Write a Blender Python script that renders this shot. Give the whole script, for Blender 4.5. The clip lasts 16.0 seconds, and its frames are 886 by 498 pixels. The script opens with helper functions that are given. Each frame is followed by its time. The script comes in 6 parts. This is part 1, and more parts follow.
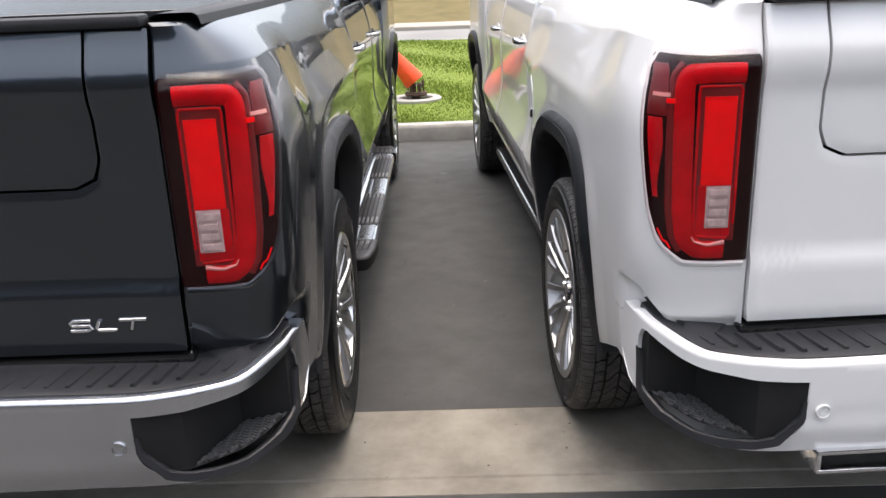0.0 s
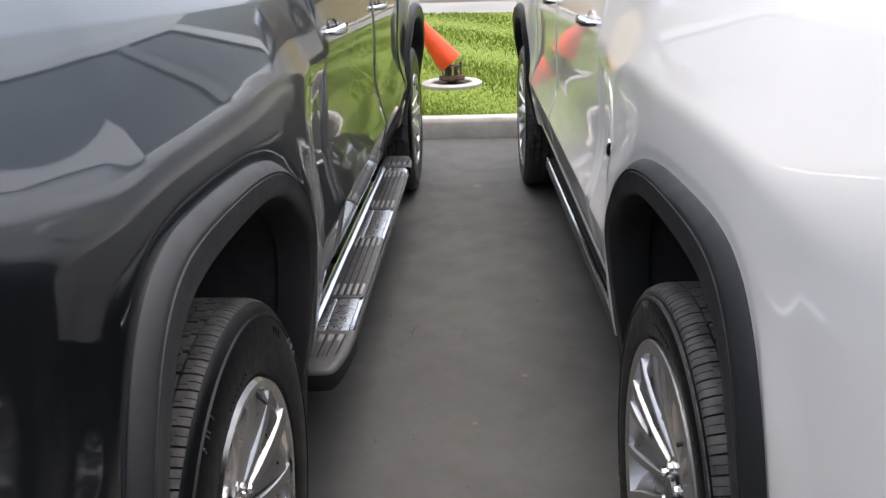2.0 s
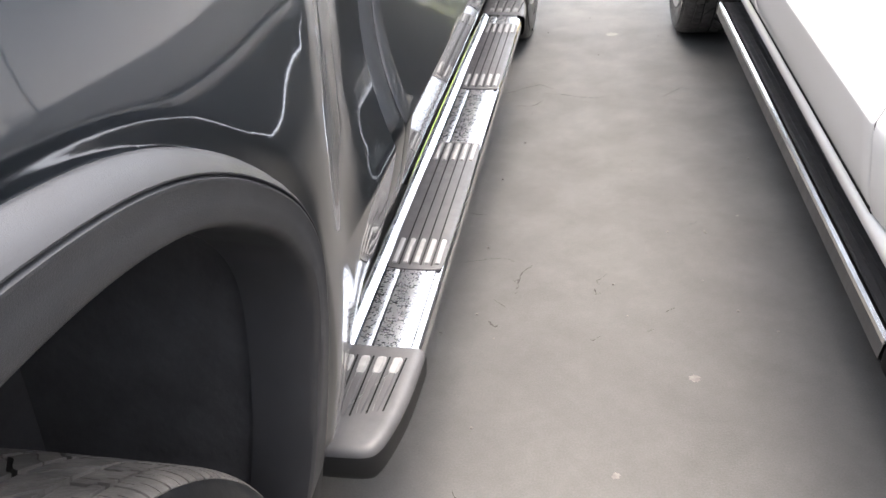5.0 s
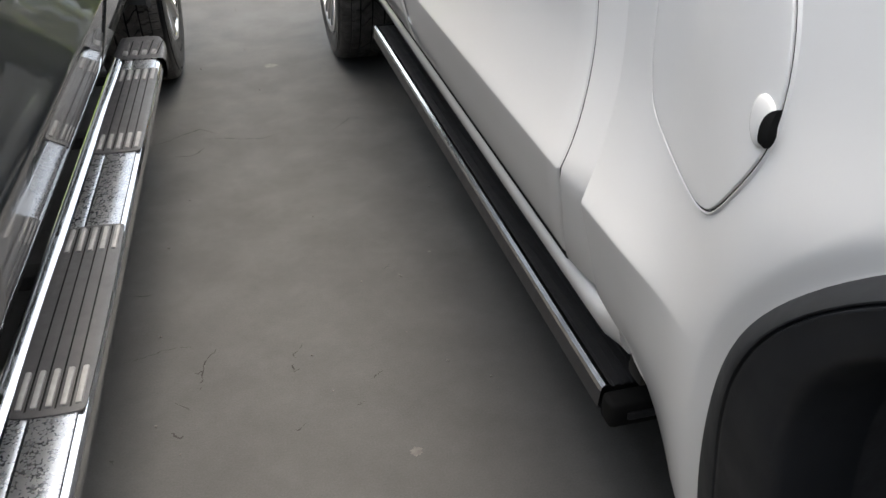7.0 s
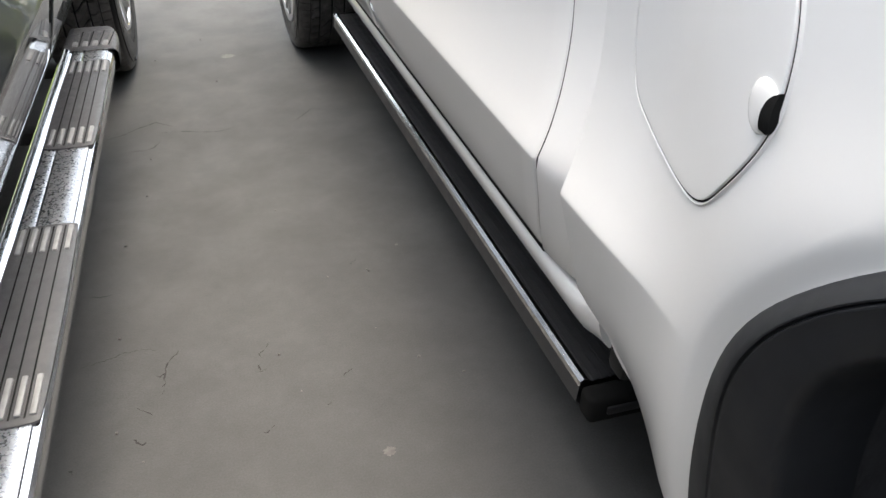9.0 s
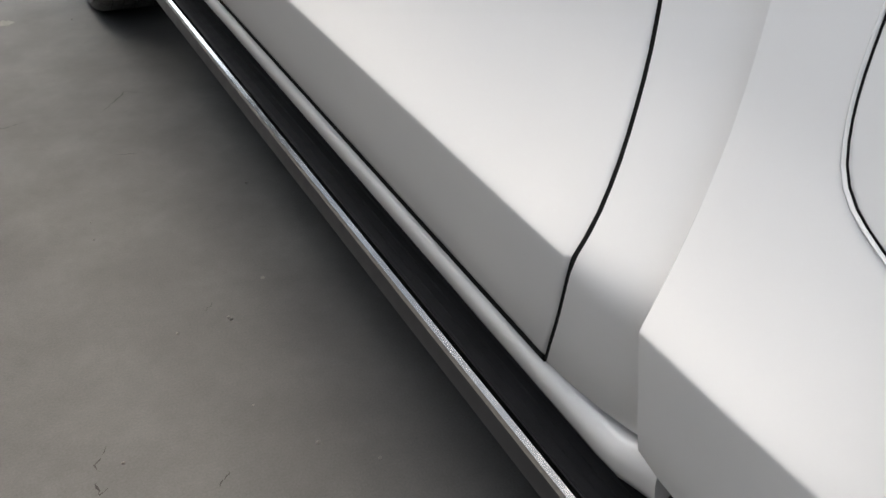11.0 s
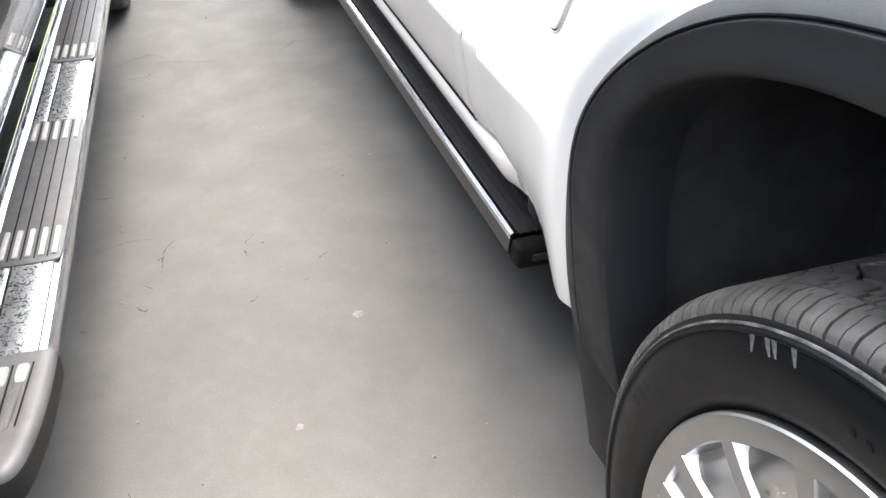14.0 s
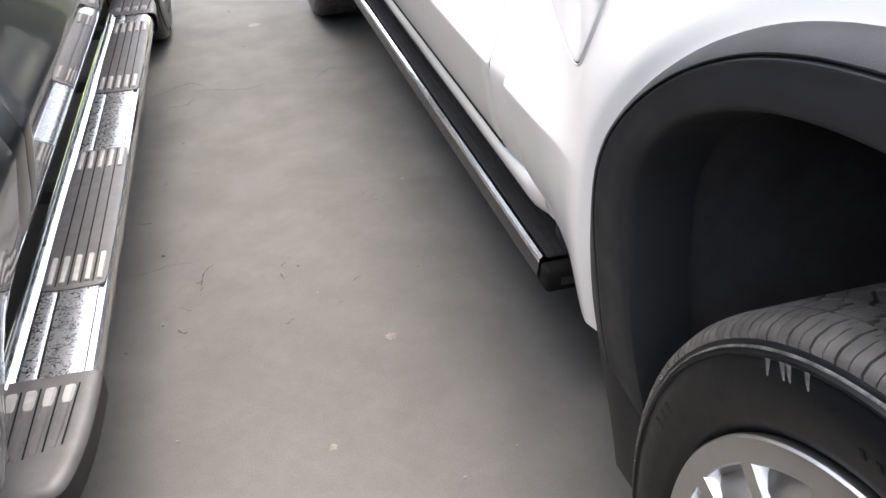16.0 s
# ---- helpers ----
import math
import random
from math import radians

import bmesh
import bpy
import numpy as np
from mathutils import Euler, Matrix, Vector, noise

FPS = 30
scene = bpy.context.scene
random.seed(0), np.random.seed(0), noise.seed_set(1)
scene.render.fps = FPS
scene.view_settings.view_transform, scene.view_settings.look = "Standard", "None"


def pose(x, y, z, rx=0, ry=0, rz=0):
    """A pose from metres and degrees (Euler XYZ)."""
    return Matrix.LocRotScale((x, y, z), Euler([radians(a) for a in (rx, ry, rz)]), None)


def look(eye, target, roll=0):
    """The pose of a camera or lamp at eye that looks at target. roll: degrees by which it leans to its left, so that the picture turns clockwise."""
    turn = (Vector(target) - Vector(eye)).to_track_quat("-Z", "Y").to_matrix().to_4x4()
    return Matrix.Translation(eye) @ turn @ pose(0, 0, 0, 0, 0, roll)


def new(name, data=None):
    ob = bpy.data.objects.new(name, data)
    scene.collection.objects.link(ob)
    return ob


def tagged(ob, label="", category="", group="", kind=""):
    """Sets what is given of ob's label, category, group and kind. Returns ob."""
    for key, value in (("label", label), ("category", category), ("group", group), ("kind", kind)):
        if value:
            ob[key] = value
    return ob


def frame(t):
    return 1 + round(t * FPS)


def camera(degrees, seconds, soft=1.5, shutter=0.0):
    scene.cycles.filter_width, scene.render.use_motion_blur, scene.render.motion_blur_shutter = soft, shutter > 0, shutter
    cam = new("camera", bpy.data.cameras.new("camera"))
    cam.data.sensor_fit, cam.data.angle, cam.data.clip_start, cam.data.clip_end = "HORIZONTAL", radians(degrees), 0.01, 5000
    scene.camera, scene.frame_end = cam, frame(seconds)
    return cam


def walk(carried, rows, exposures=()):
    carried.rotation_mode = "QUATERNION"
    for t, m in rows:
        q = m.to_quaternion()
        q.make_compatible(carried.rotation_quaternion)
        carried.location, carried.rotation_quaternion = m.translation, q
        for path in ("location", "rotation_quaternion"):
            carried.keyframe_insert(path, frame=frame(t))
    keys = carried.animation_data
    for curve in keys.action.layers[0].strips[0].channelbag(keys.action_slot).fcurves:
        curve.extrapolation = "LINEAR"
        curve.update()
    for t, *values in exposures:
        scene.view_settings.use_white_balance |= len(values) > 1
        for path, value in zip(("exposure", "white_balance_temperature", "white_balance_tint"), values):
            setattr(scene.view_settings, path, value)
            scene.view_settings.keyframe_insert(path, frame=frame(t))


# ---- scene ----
import functools
cam = camera(55.7, 16.0)
PATH = [
    (0, (0.153, -3.905, 1.586), (0.106, -2.012, 0.94), -2.2),
    (0.5, (0.183, -3.559, 1.559), (0.133, -1.667, 0.914), -1.9),
    (1, (0.153, -3.159, 1.548), (0.126, -1.265, 0.907), -1.5),
    (1.5, (0.202, -2.801, 1.512), (0.135, -0.917, 0.843), -2.4),
    (2, (0.213, -2.453, 1.481), (0.056, -0.587, 0.779), -2.0),
    (2.5, (0.139, -2.109, 1.447), (-0.068, -0.277, 0.671), -1.8),
    (3, (0.131, -1.862, 1.401), (-0.216, -0.093, 0.535), -3.0),
    (5.3, (0.049, -1.277, 1.298), (-0.333, 0.366, 0.223), -3.7),
    (5.5, (0.048, -1.246, 1.303), (-0.298, 0.408, 0.233), -3.8),
    (6, (0.079, -1.12, 1.297), (-0.061, 0.584, 0.259), -3.7),
    (6.5, (0.104, -1.046, 1.277), (0.27, 0.661, 0.248), -2.3),
    (7, (0.094, -1.026, 1.254), (0.411, 0.642, 0.199), -0.4),
    (7.5, (0.087, -1.023, 1.246), (0.417, 0.629, 0.169), 0.2),
    (8, (0.087, -1.012, 1.244), (0.419, 0.639, 0.165), 0.2),
    (8.5, (0.079, -0.995, 1.243), (0.44, 0.655, 0.171), 0.3),
    (9, (0.087, -0.98, 1.235), (0.49, 0.657, 0.159), 0.1),
    (9.5, (0.129, -0.91, 1.203), (0.635, 0.693, 0.12), -0.3),
    (10, (0.123, -0.583, 1.136), (0.813, 0.911, -0.001), 1.9),
    (10.2, (0.102, -0.469, 1.12), (0.887, 0.937, -0.065), 4.8),
    (12.5, (0.083, -0.644, 1.195), (0.652, 0.918, 0.083), 2.4),
    (13, (0.105, -0.9, 1.198), (0.521, 0.712, 0.09), 0.6),
    (13.5, (0.096, -1.101, 1.199), (0.498, 0.493, 0.06), 0.1),
    (14, (0.097, -1.305, 1.229), (0.494, 0.286, 0.084), -0.4),
    (14.5, (0.111, -1.523, 1.279), (0.46, 0.092, 0.152), -1.5),
    (15, (0.115, -1.589, 1.291), (0.429, 0.049, 0.187), -2.5),
    (15.5, (0.116, -1.539, 1.273), (0.417, 0.117, 0.192), -2.9),
    (16, (0.101, -1.332, 1.254), (0.423, 0.305, 0.151), -2.2),
]
walk(cam, [(t, look(eye, target, roll)) for t, eye, target, roll in PATH],
     exposures=[(0, 0.91, 6500, 10), (1.5, 0.85, 6500, 10), (2.5, 1.30, 6250, 10), (3.0, 1.95, 6350, 10), (5.3, 2.6, 6500, 10), (5.9, 2.5, 6500, 8), (6.6, 1.5, 6500, 5.5),
                (7.0, 1.3, 6500, 5.5), (8.0, 1.75, 6500, 5.5), (9.0, 1.65, 6500, 5.5), (9.5, 1.75, 6500, 5.5), (10.2, 1.25, 6500, 5.5), (12.5, 1.75, 6500, 5.5), (13.2, 2.0, 6450, 6),
                (14.0, 2.85, 6400, 7), (15.0, 2.85, 6450, 8), (16.0, 2.35, 6500, 9)])

# ---- light ----
world = bpy.data.worlds.new("overcast_sky")
scene.world = world
world.use_nodes = True
_n = world.node_tree.nodes
_sky = _n.new("ShaderNodeTexSky")
_sky.sky_type = "NISHITA"
_sky.sun_disc = False
_sky.sun_elevation, _sky.sun_rotation = radians(84), radians(20)
_sky.air_density, _sky.dust_density, _sky.ozone_density = 1.0, 9.0, 0.6
_n["Background"].inputs["Strength"].default_value = 0.15
world.node_tree.links.new(_sky.outputs[0], _n["Background"].inputs["Color"])
sun = new("sun", bpy.data.lights.new("sun", "SUN"))
sun.data.energy, sun.data.angle, sun.data.color = 1.5, radians(150), (0.975, 0.985, 1.0)
_a, _e = radians(20), radians(84)
_dir = Vector((math.sin(_a) * math.cos(_e), math.cos(_a) * math.cos(_e), math.sin(_e)))
sun.matrix_world = look(_dir * 30, (0, 0, 0))

# ---- materials ----
def material(name, base, rough=0.5, metal=0.0, coat=0.0, var=0.0, scale=8.0, bump=0.0, bump_scale=120.0,
             base2=None, transmission=0.0, ior=1.45, flake=0.0, rough_var=0.0, per_object=0.0):
    m = bpy.data.materials.new(name)
    m.use_nodes = True
    nt = m.node_tree
    b = nt.nodes["Principled BSDF"]
    b.inputs["Roughness"].default_value = rough
    b.inputs["Metallic"].default_value = metal
    b.inputs["IOR"].default_value = ior
    b.inputs["Coat Weight"].default_value = coat
    b.inputs["Coat Roughness"].default_value = 0.03
    b.inputs["Transmission Weight"].default_value = transmission
    b.inputs["Base Color"].default_value = (*base, 1)
    co = nt.nodes.new("ShaderNodeTexCoord")
    if var or base2:
        n1 = nt.nodes.new("ShaderNodeTexNoise")
        n1.inputs["Scale"].default_value = scale
        n1.inputs["Detail"].default_value = 8
        n1.inputs["Roughness"].default_value = 0.62
        nt.links.new(co.outputs["Object"], n1.inputs["Vector"])
        r = nt.nodes.new("ShaderNodeValToRGB")
        d = base2 or tuple(c * (1 - var) for c in base)
        r.color_ramp.elements[0].position, r.color_ramp.elements[1].position = 0.33, 0.68
        r.color_ramp.elements[0].color, r.color_ramp.elements[1].color = (*d, 1), (*base, 1)
        nt.links.new(n1.outputs["Fac"], r.inputs["Fac"])
        last = r.outputs["Color"]
        if per_object:
            oi = nt.nodes.new("ShaderNodeObjectInfo")
            mr = nt.nodes.new("ShaderNodeMapRange")
            mr.inputs["To Min"].default_value, mr.inputs["To Max"].default_value = 1 - per_object, 1 + per_object
            mx = nt.nodes.new("ShaderNodeVectorMath")
            mx.operation = "SCALE"
            nt.links.new(oi.outputs["Random"], mr.inputs["Value"])
            nt.links.new(last, mx.inputs[0])
            nt.links.new(mr.outputs[0], mx.inputs["Scale"])
            last = mx.outputs[0]
        nt.links.new(last, b.inputs["Base Color"])
    if rough_var:
        n3 = nt.nodes.new("ShaderNodeTexNoise")
        n3.inputs["Scale"].default_value = scale * 2.3
        n3.inputs["Detail"].default_value = 6
        nt.links.new(co.outputs["Object"], n3.inputs["Vector"])
        mr2 = nt.nodes.new("ShaderNodeMapRange")
        mr2.inputs["From Min"].default_value, mr2.inputs["From Max"].default_value = 0.3, 0.7
        mr2.inputs["To Min"].default_value, mr2.inputs["To Max"].default_value = max(0.02, rough - rough_var), rough + rough_var
        nt.links.new(n3.outputs["Fac"], mr2.inputs["Value"])
        nt.links.new(mr2.outputs[0], b.inputs["Roughness"])
    if bump:
        n2 = nt.nodes.new("ShaderNodeTexNoise")
        n2.inputs["Scale"].default_value = bump_scale
        n2.inputs["Detail"].default_value = 5
        nt.links.new(co.outputs["Object"], n2.inputs["Vector"])
        bp = nt.nodes.new("ShaderNodeBump")
        bp.inputs["Strength"].default_value = bump
        bp.inputs["Distance"].default_value = 0.004
        nt.links.new(n2.outputs["Fac"], bp.inputs["Height"])
        nt.links.new(bp.outputs["Normal"], b.inputs["Normal"])
    return m


DARK_PAINT = material("dark_blue_grey_metallic_paint", (0.0370, 0.0470, 0.0590), 0.34, 1.0, 1.0, var=0.10, scale=3, ior=1.5)
DARK_PAINT.node_tree.nodes["Principled BSDF"].inputs["Specular IOR Level"].default_value = 0.0
DARK_PAINT.node_tree.nodes["Principled BSDF"].inputs["Coat IOR"].default_value = 1.65
WHITE_PAINT = material("white_pearl_paint", (0.775, 0.771, 0.763), 0.30, 0.0, 0.9, var=0.03, scale=2.5, ior=1.5)
CHROME = material("chrome", (0.86, 0.86, 0.87), 0.07, 1.0, var=0.08, scale=25, rough_var=0.04)
STEP_CHROME = material("weathered_step_chrome", (0.68, 0.69, 0.71), 0.12, 1.0, var=0.12, scale=18, rough_var=0.05)
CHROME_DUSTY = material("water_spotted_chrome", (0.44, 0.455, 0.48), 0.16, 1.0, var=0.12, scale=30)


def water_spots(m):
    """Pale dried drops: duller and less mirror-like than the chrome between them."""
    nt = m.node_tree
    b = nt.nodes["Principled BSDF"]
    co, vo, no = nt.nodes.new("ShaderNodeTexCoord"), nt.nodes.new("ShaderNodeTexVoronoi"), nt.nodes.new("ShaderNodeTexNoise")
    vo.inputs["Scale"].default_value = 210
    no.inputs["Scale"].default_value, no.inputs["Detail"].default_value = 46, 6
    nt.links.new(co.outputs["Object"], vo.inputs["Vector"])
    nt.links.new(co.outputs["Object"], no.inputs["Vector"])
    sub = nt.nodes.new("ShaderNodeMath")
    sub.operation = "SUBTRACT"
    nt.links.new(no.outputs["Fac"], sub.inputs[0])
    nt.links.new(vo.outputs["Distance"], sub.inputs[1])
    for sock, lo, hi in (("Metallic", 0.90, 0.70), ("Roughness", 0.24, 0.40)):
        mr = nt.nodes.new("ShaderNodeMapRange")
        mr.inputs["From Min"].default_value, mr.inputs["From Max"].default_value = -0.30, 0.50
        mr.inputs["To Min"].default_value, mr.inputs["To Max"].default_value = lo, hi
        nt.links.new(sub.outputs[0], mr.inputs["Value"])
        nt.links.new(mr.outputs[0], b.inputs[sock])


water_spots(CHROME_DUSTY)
ALU_SATIN = material("satin_alloy", (0.50, 0.50, 0.505), 0.34, 1.0, var=0.08, scale=18, rough_var=0.05)
SATIN = material("satin_bumper_metal", (0.60, 0.61, 0.63), 0.24, 1.0, var=0.03, scale=3)
HOLLOW = material("burnished_alloy_hollow", (0.80, 0.79, 0.775), 0.33, 1.0, var=0.12, scale=14, rough_var=0.08)
ALU = material("polished_alloy", (0.74, 0.735, 0.73), 0.15, 1.0, var=0.1, scale=14, rough_var=0.05)
ALU_GREY = material("grey_painted_alloy", (0.47, 0.47, 0.48), 0.30, 0.9, 0.3, var=0.1, scale=20)
BLACK_PLASTIC = material("black_textured_plastic", (0.014, 0.0145, 0.017), 0.52, var=0.3, scale=18, bump=0.25, bump_scale=900)
# pocket ridges made paler for the sky light they face
TREAD_PLASTIC = material("sky_lit_step_tread", (0.078, 0.078, 0.082), 0.45, var=0.3, scale=30, rough_var=0.08)
STEP_PLASTIC = material("moulded_step_plastic", (0.030, 0.031, 0.035), 0.36, var=0.3, scale=14, bump=0.15, bump_scale=500, rough_var=0.08)
TRIM_PLASTIC = material("black_arch_plastic", (0.0150, 0.0165, 0.0195), 0.55, var=0.22, scale=9, bump=0.10, bump_scale=700, rough_var=0.06, ior=1.5)
TRIM_FADED = material("faded_grey_arch_plastic", (0.025, 0.026, 0.029), 0.48, var=0.25, scale=7, bump=0.12, bump_scale=700, rough_var=0.06, ior=1.5)
BOARD_GREY = material("ribbed_board_grey", (0.050, 0.050, 0.053), 0.38, 0.3, var=0.2, scale=15, rough_var=0.06)
GREY_PLASTIC = material("weathered_grey_plastic", (0.078, 0.078, 0.082), 0.42, var=0.25, scale=22, bump=0.15, bump_scale=600, rough_var=0.08)
PAD_RUBBER = material("grey_tread_pad", (0.072, 0.072, 0.076), 0.42, var=0.25, scale=26, bump=0.15, bump_scale=500, rough_var=0.08)
PAD_PALE = material("pale_pad_rib", (0.30, 0.30, 0.30), 0.38, var=0.3, scale=40)
LINER = material("wheel_well_felt", (0.044, 0.044, 0.047), 0.9, var=0.4, scale=12, bump=0.4, bump_scale=60)
UNDER = material("underbody_black", (0.012, 0.012, 0.012), 0.7, var=0.4, scale=10)
GLOSS_BLACK = material("gloss_black", (0.012, 0.012, 0.013), 0.15, 0.0, 0.6, var=0.2, scale=10)
RUBBER = material("tyre_sidewall_rubber", (0.0036, 0.0043, 0.0054), 0.36, var=0.3, scale=16, bump=0.04, bump_scale=240, rough_var=0.06)
SCUFFED = material("scuffed_rubber", (0.13, 0.13, 0.13), 0.5, base2=(0.012, 0.012, 0.012), scale=55, bump=0.2, bump_scale=300)
TREAD = material("dusty_tread_rubber", (0.104, 0.097, 0.091), 0.6, base2=(0.042, 0.040, 0.038), scale=26, bump=0.3, bump_scale=180)
TREAD_WORN = material("worn_tread_rubber", (0.096, 0.092, 0.089), 0.6, base2=(0.036, 0.035, 0.034), scale=26, bump=0.25, bump_scale=180)
LENS_DARK = material("smoked_red_lens", (0.013, 0.0006, 0.0009), 0.35, 0.0, 0.0, var=0.35, scale=14)
LENS_RED = material("deep_red_lens", (0.58, 0.0026, 0.0075), 0.35, 0.0, 0.0, var=0.35, scale=22)
LENS_BRIGHT = material("bright_red_lens", (0.98, 0.0012, 0.004), 0.35, 0.0, 0.0, var=0.10, scale=40)
TRIM_PLASTIC.node_tree.nodes["Principled BSDF"].inputs["Specular IOR Level"].default_value = 0.30
RUBBER.node_tree.nodes["Principled BSDF"].inputs["Specular IOR Level"].default_value = 0.30
for _m in (LENS_DARK, LENS_RED, LENS_BRIGHT):
    _m.node_tree.nodes["Principled BSDF"].inputs["Specular IOR Level"].default_value = 0.1
LENS_DEEP = material("dim_red_lens", (0.17, 0.0022, 0.004), 0.3, 0.0, 0.0, var=0.3, scale=30)
LENS_PINK = material("pale_pink_lens", (0.75, 0.30, 0.28), 0.2, 0.0, 0.5, var=0.2, scale=50)


def cover_material():
    """Clear plastic: passes light straight on and mirrors by its angle."""
    m = bpy.data.materials.new("clear_lens_cover")
    m.use_nodes = True
    nt = m.node_tree
    nt.nodes.remove(nt.nodes["Principled BSDF"])
    tr, gl, fr, mx = (nt.nodes.new("ShaderNode" + k) for k in ("BsdfTransparent", "BsdfGlossy", "LayerWeight", "MixShader"))
    po, ma = nt.nodes.new("ShaderNodeMath"), nt.nodes.new("ShaderNodeMath")
    po.operation, ma.operation = "POWER", "MULTIPLY_ADD"
    po.inputs[1].default_value, ma.inputs[1].default_value, ma.inputs[2].default_value = 5.0, 0.95, 0.027
    tr.inputs["Color"].default_value = (0.96, 0.90, 0.90, 1)
    gl.inputs["Roughness"].default_value = 0.03
    fr.inputs["Blend"].default_value = 0.5
    nt.links.new(fr.outputs["Facing"], po.inputs[0])
    nt.links.new(po.outputs[0], ma.inputs[0])
    nt.links.new(ma.outputs[0], mx.inputs[0])
    nt.links.new(tr.outputs[0], mx.inputs[1])
    nt.links.new(gl.outputs[0], mx.inputs[2])
    nt.links.new(mx.outputs[0], nt.nodes["Material Output"].inputs[0])
    return m


LENS_COVER = cover_material()
LENS_CLEAR = material("ribbed_clear_lens", (0.78, 0.66, 0.64), 0.12, 0.3, 1.0, var=0.3, scale=60)
GLASS = material("tinted_glass", (0.10, 0.115, 0.12), 0.02, 0.0, 0.0, transmission=1.0, ior=1.45)
# near-black colour that puts the shade of gaps and recesses into the surface
GAP = material("panel_gap_shadow", (0.008, 0.008, 0.008), 0.8, var=0.2, scale=20)
GAP.node_tree.nodes["Principled BSDF"].inputs["Specular IOR Level"].default_value = 0.15
BRAKE = material("cast_iron", (0.11, 0.105, 0.10), 0.5, 0.9, var=0.4, scale=20)


def asphalt_material():
    """Dark sealed asphalt: wide patches, pale smears, wet-looking stains and a fine grit."""
    m = material("sealed_asphalt", (0.068, 0.069, 0.0685), 0.72, base2=(0.056, 0.0565, 0.0565), scale=2.3, bump=0.22, bump_scale=260, rough_var=0.08)
    nt = m.node_tree
    b = nt.nodes["Principled BSDF"]
    co = nt.nodes.new("ShaderNodeTexCoord")
    total = None
    for scale, detail, twist, lo, hi, amount in ((0.9, 6, 0.6, 0.35, 0.70, 0.26), (7.0, 8, 0.3, 0.42, 0.68, 0.12), (34.0, 4, 0.0, 0.30, 0.72, 0.10), (230.0, 3, 0.0, 0.25, 0.75, 0.26)):
        n = nt.nodes.new("ShaderNodeTexNoise")
        n.inputs["Scale"].default_value, n.inputs["Detail"].default_value, n.inputs["Distortion"].default_value = scale, detail, twist
        nt.links.new(co.outputs["Object"], n.inputs["Vector"])
        mr = nt.nodes.new("ShaderNodeMapRange")
        mr.inputs["From Min"].default_value, mr.inputs["From Max"].default_value = lo, hi
        mr.inputs["To Min"].default_value, mr.inputs["To Max"].default_value = 1 - amount / 2, 1 + amount / 2
        nt.links.new(n.outputs["Fac"], mr.inputs["Value"])
        if total is None:
            total = mr.outputs[0]
        else:
            mu = nt.nodes.new("ShaderNodeMath")
            mu.operation = "MULTIPLY"
            nt.links.new(total, mu.inputs[0])
            nt.links.new(mr.outputs[0], mu.inputs[1])
            total = mu.outputs[0]
    sc = nt.nodes.new("ShaderNodeVectorMath")
    sc.operation = "SCALE"
    old = b.inputs["Base Color"].links[0].from_socket
    nt.links.new(old, sc.inputs[0])
    nt.links.new(total, sc.inputs["Scale"])
    nt.links.new(sc.outputs[0], b.inputs["Base Color"])
    return m


ASPHALT = asphalt_material()
CONCRETE = material("stained_concrete", (0.325, 0.305, 0.268), 0.85, base2=(0.175, 0.160, 0.138), scale=3.2, bump=0.3, bump_scale=160)
KERB = material("kerb_concrete", (0.42, 0.41, 0.385), 0.85, base2=(0.30, 0.29, 0.27), scale=4.5, bump=0.3, bump_scale=150)
CRACK = material("crack_filler", (0.026, 0.025, 0.024), 0.9, var=0.4, scale=50)
PATCH = material("pale_spatter", (0.135, 0.132, 0.125), 0.8, var=0.4, scale=60)
SOIL = material("lawn_soil", (0.135, 0.195, 0.020), 0.95, base2=(0.150, 0.195, 0.027), scale=2.0, bump=0.5, bump_scale=50)
GRASS = material("lawn_blades", (0.158, 0.222, 0.022), 0.8, base2=(0.132, 0.194, 0.018), scale=1.4)
ROAD = material("pale_road", (0.235, 0.235, 0.230), 0.85, base2=(0.19, 0.19, 0.186), scale=0.6, bump=0.2, bump_scale=90)
WALK = material("pale_walk", (0.38, 0.355, 0.31), 0.85, base2=(0.31, 0.29, 0.25), scale=1.0, bump=0.2, bump_scale=90)
DRY = material("dry_bank", (0.155, 0.120, 0.045), 0.95, base2=(0.095, 0.080, 0.024), scale=1.2, bump=0.6, bump_scale=20)
ORANGE = material("orange_cone_plastic", (0.83, 0.085, 0.018), 0.45, var=0.2, scale=12, bump=0.1, bump_scale=80)
RUST = material("rusty_iron", (0.14, 0.075, 0.045), 0.8, 0.3, base2=(0.05, 0.04, 0.035), scale=30, bump=0.5, bump_scale=150)
MULCH = material("dark_mulch", (0.045, 0.03, 0.022), 0.95, var=0.5, scale=40, bump=0.6, bump_scale=90)


# ---- mesh helpers ----
def finish(name, bm, mat, smooth=True, sharp=35):
    me = bpy.data.meshes.new(name)
    bmesh.ops.recalc_face_normals(bm, faces=bm.faces[:])
    if smooth:
        lim = radians(sharp)
        for f in bm.faces:
            f.smooth = True
        for e in bm.edges:
            if len(e.link_faces) == 2 and e.calc_face_angle(0) > lim:
                e.smooth = False
    bm.to_mesh(me)
    bm.free()
    me.materials.append(mat)
    return me


def part(name, bm, mat, parent, label="", smooth=True, sharp=35):
    ob = new(name, finish(name, bm, mat, smooth, sharp))
    if parent:
        ob.parent = parent
    if label:
        tagged(ob, label)
    return ob


def share(name, me, parent, m):
    ob = new(name, me)
    ob.parent = parent
    ob.matrix_local = m
    return ob


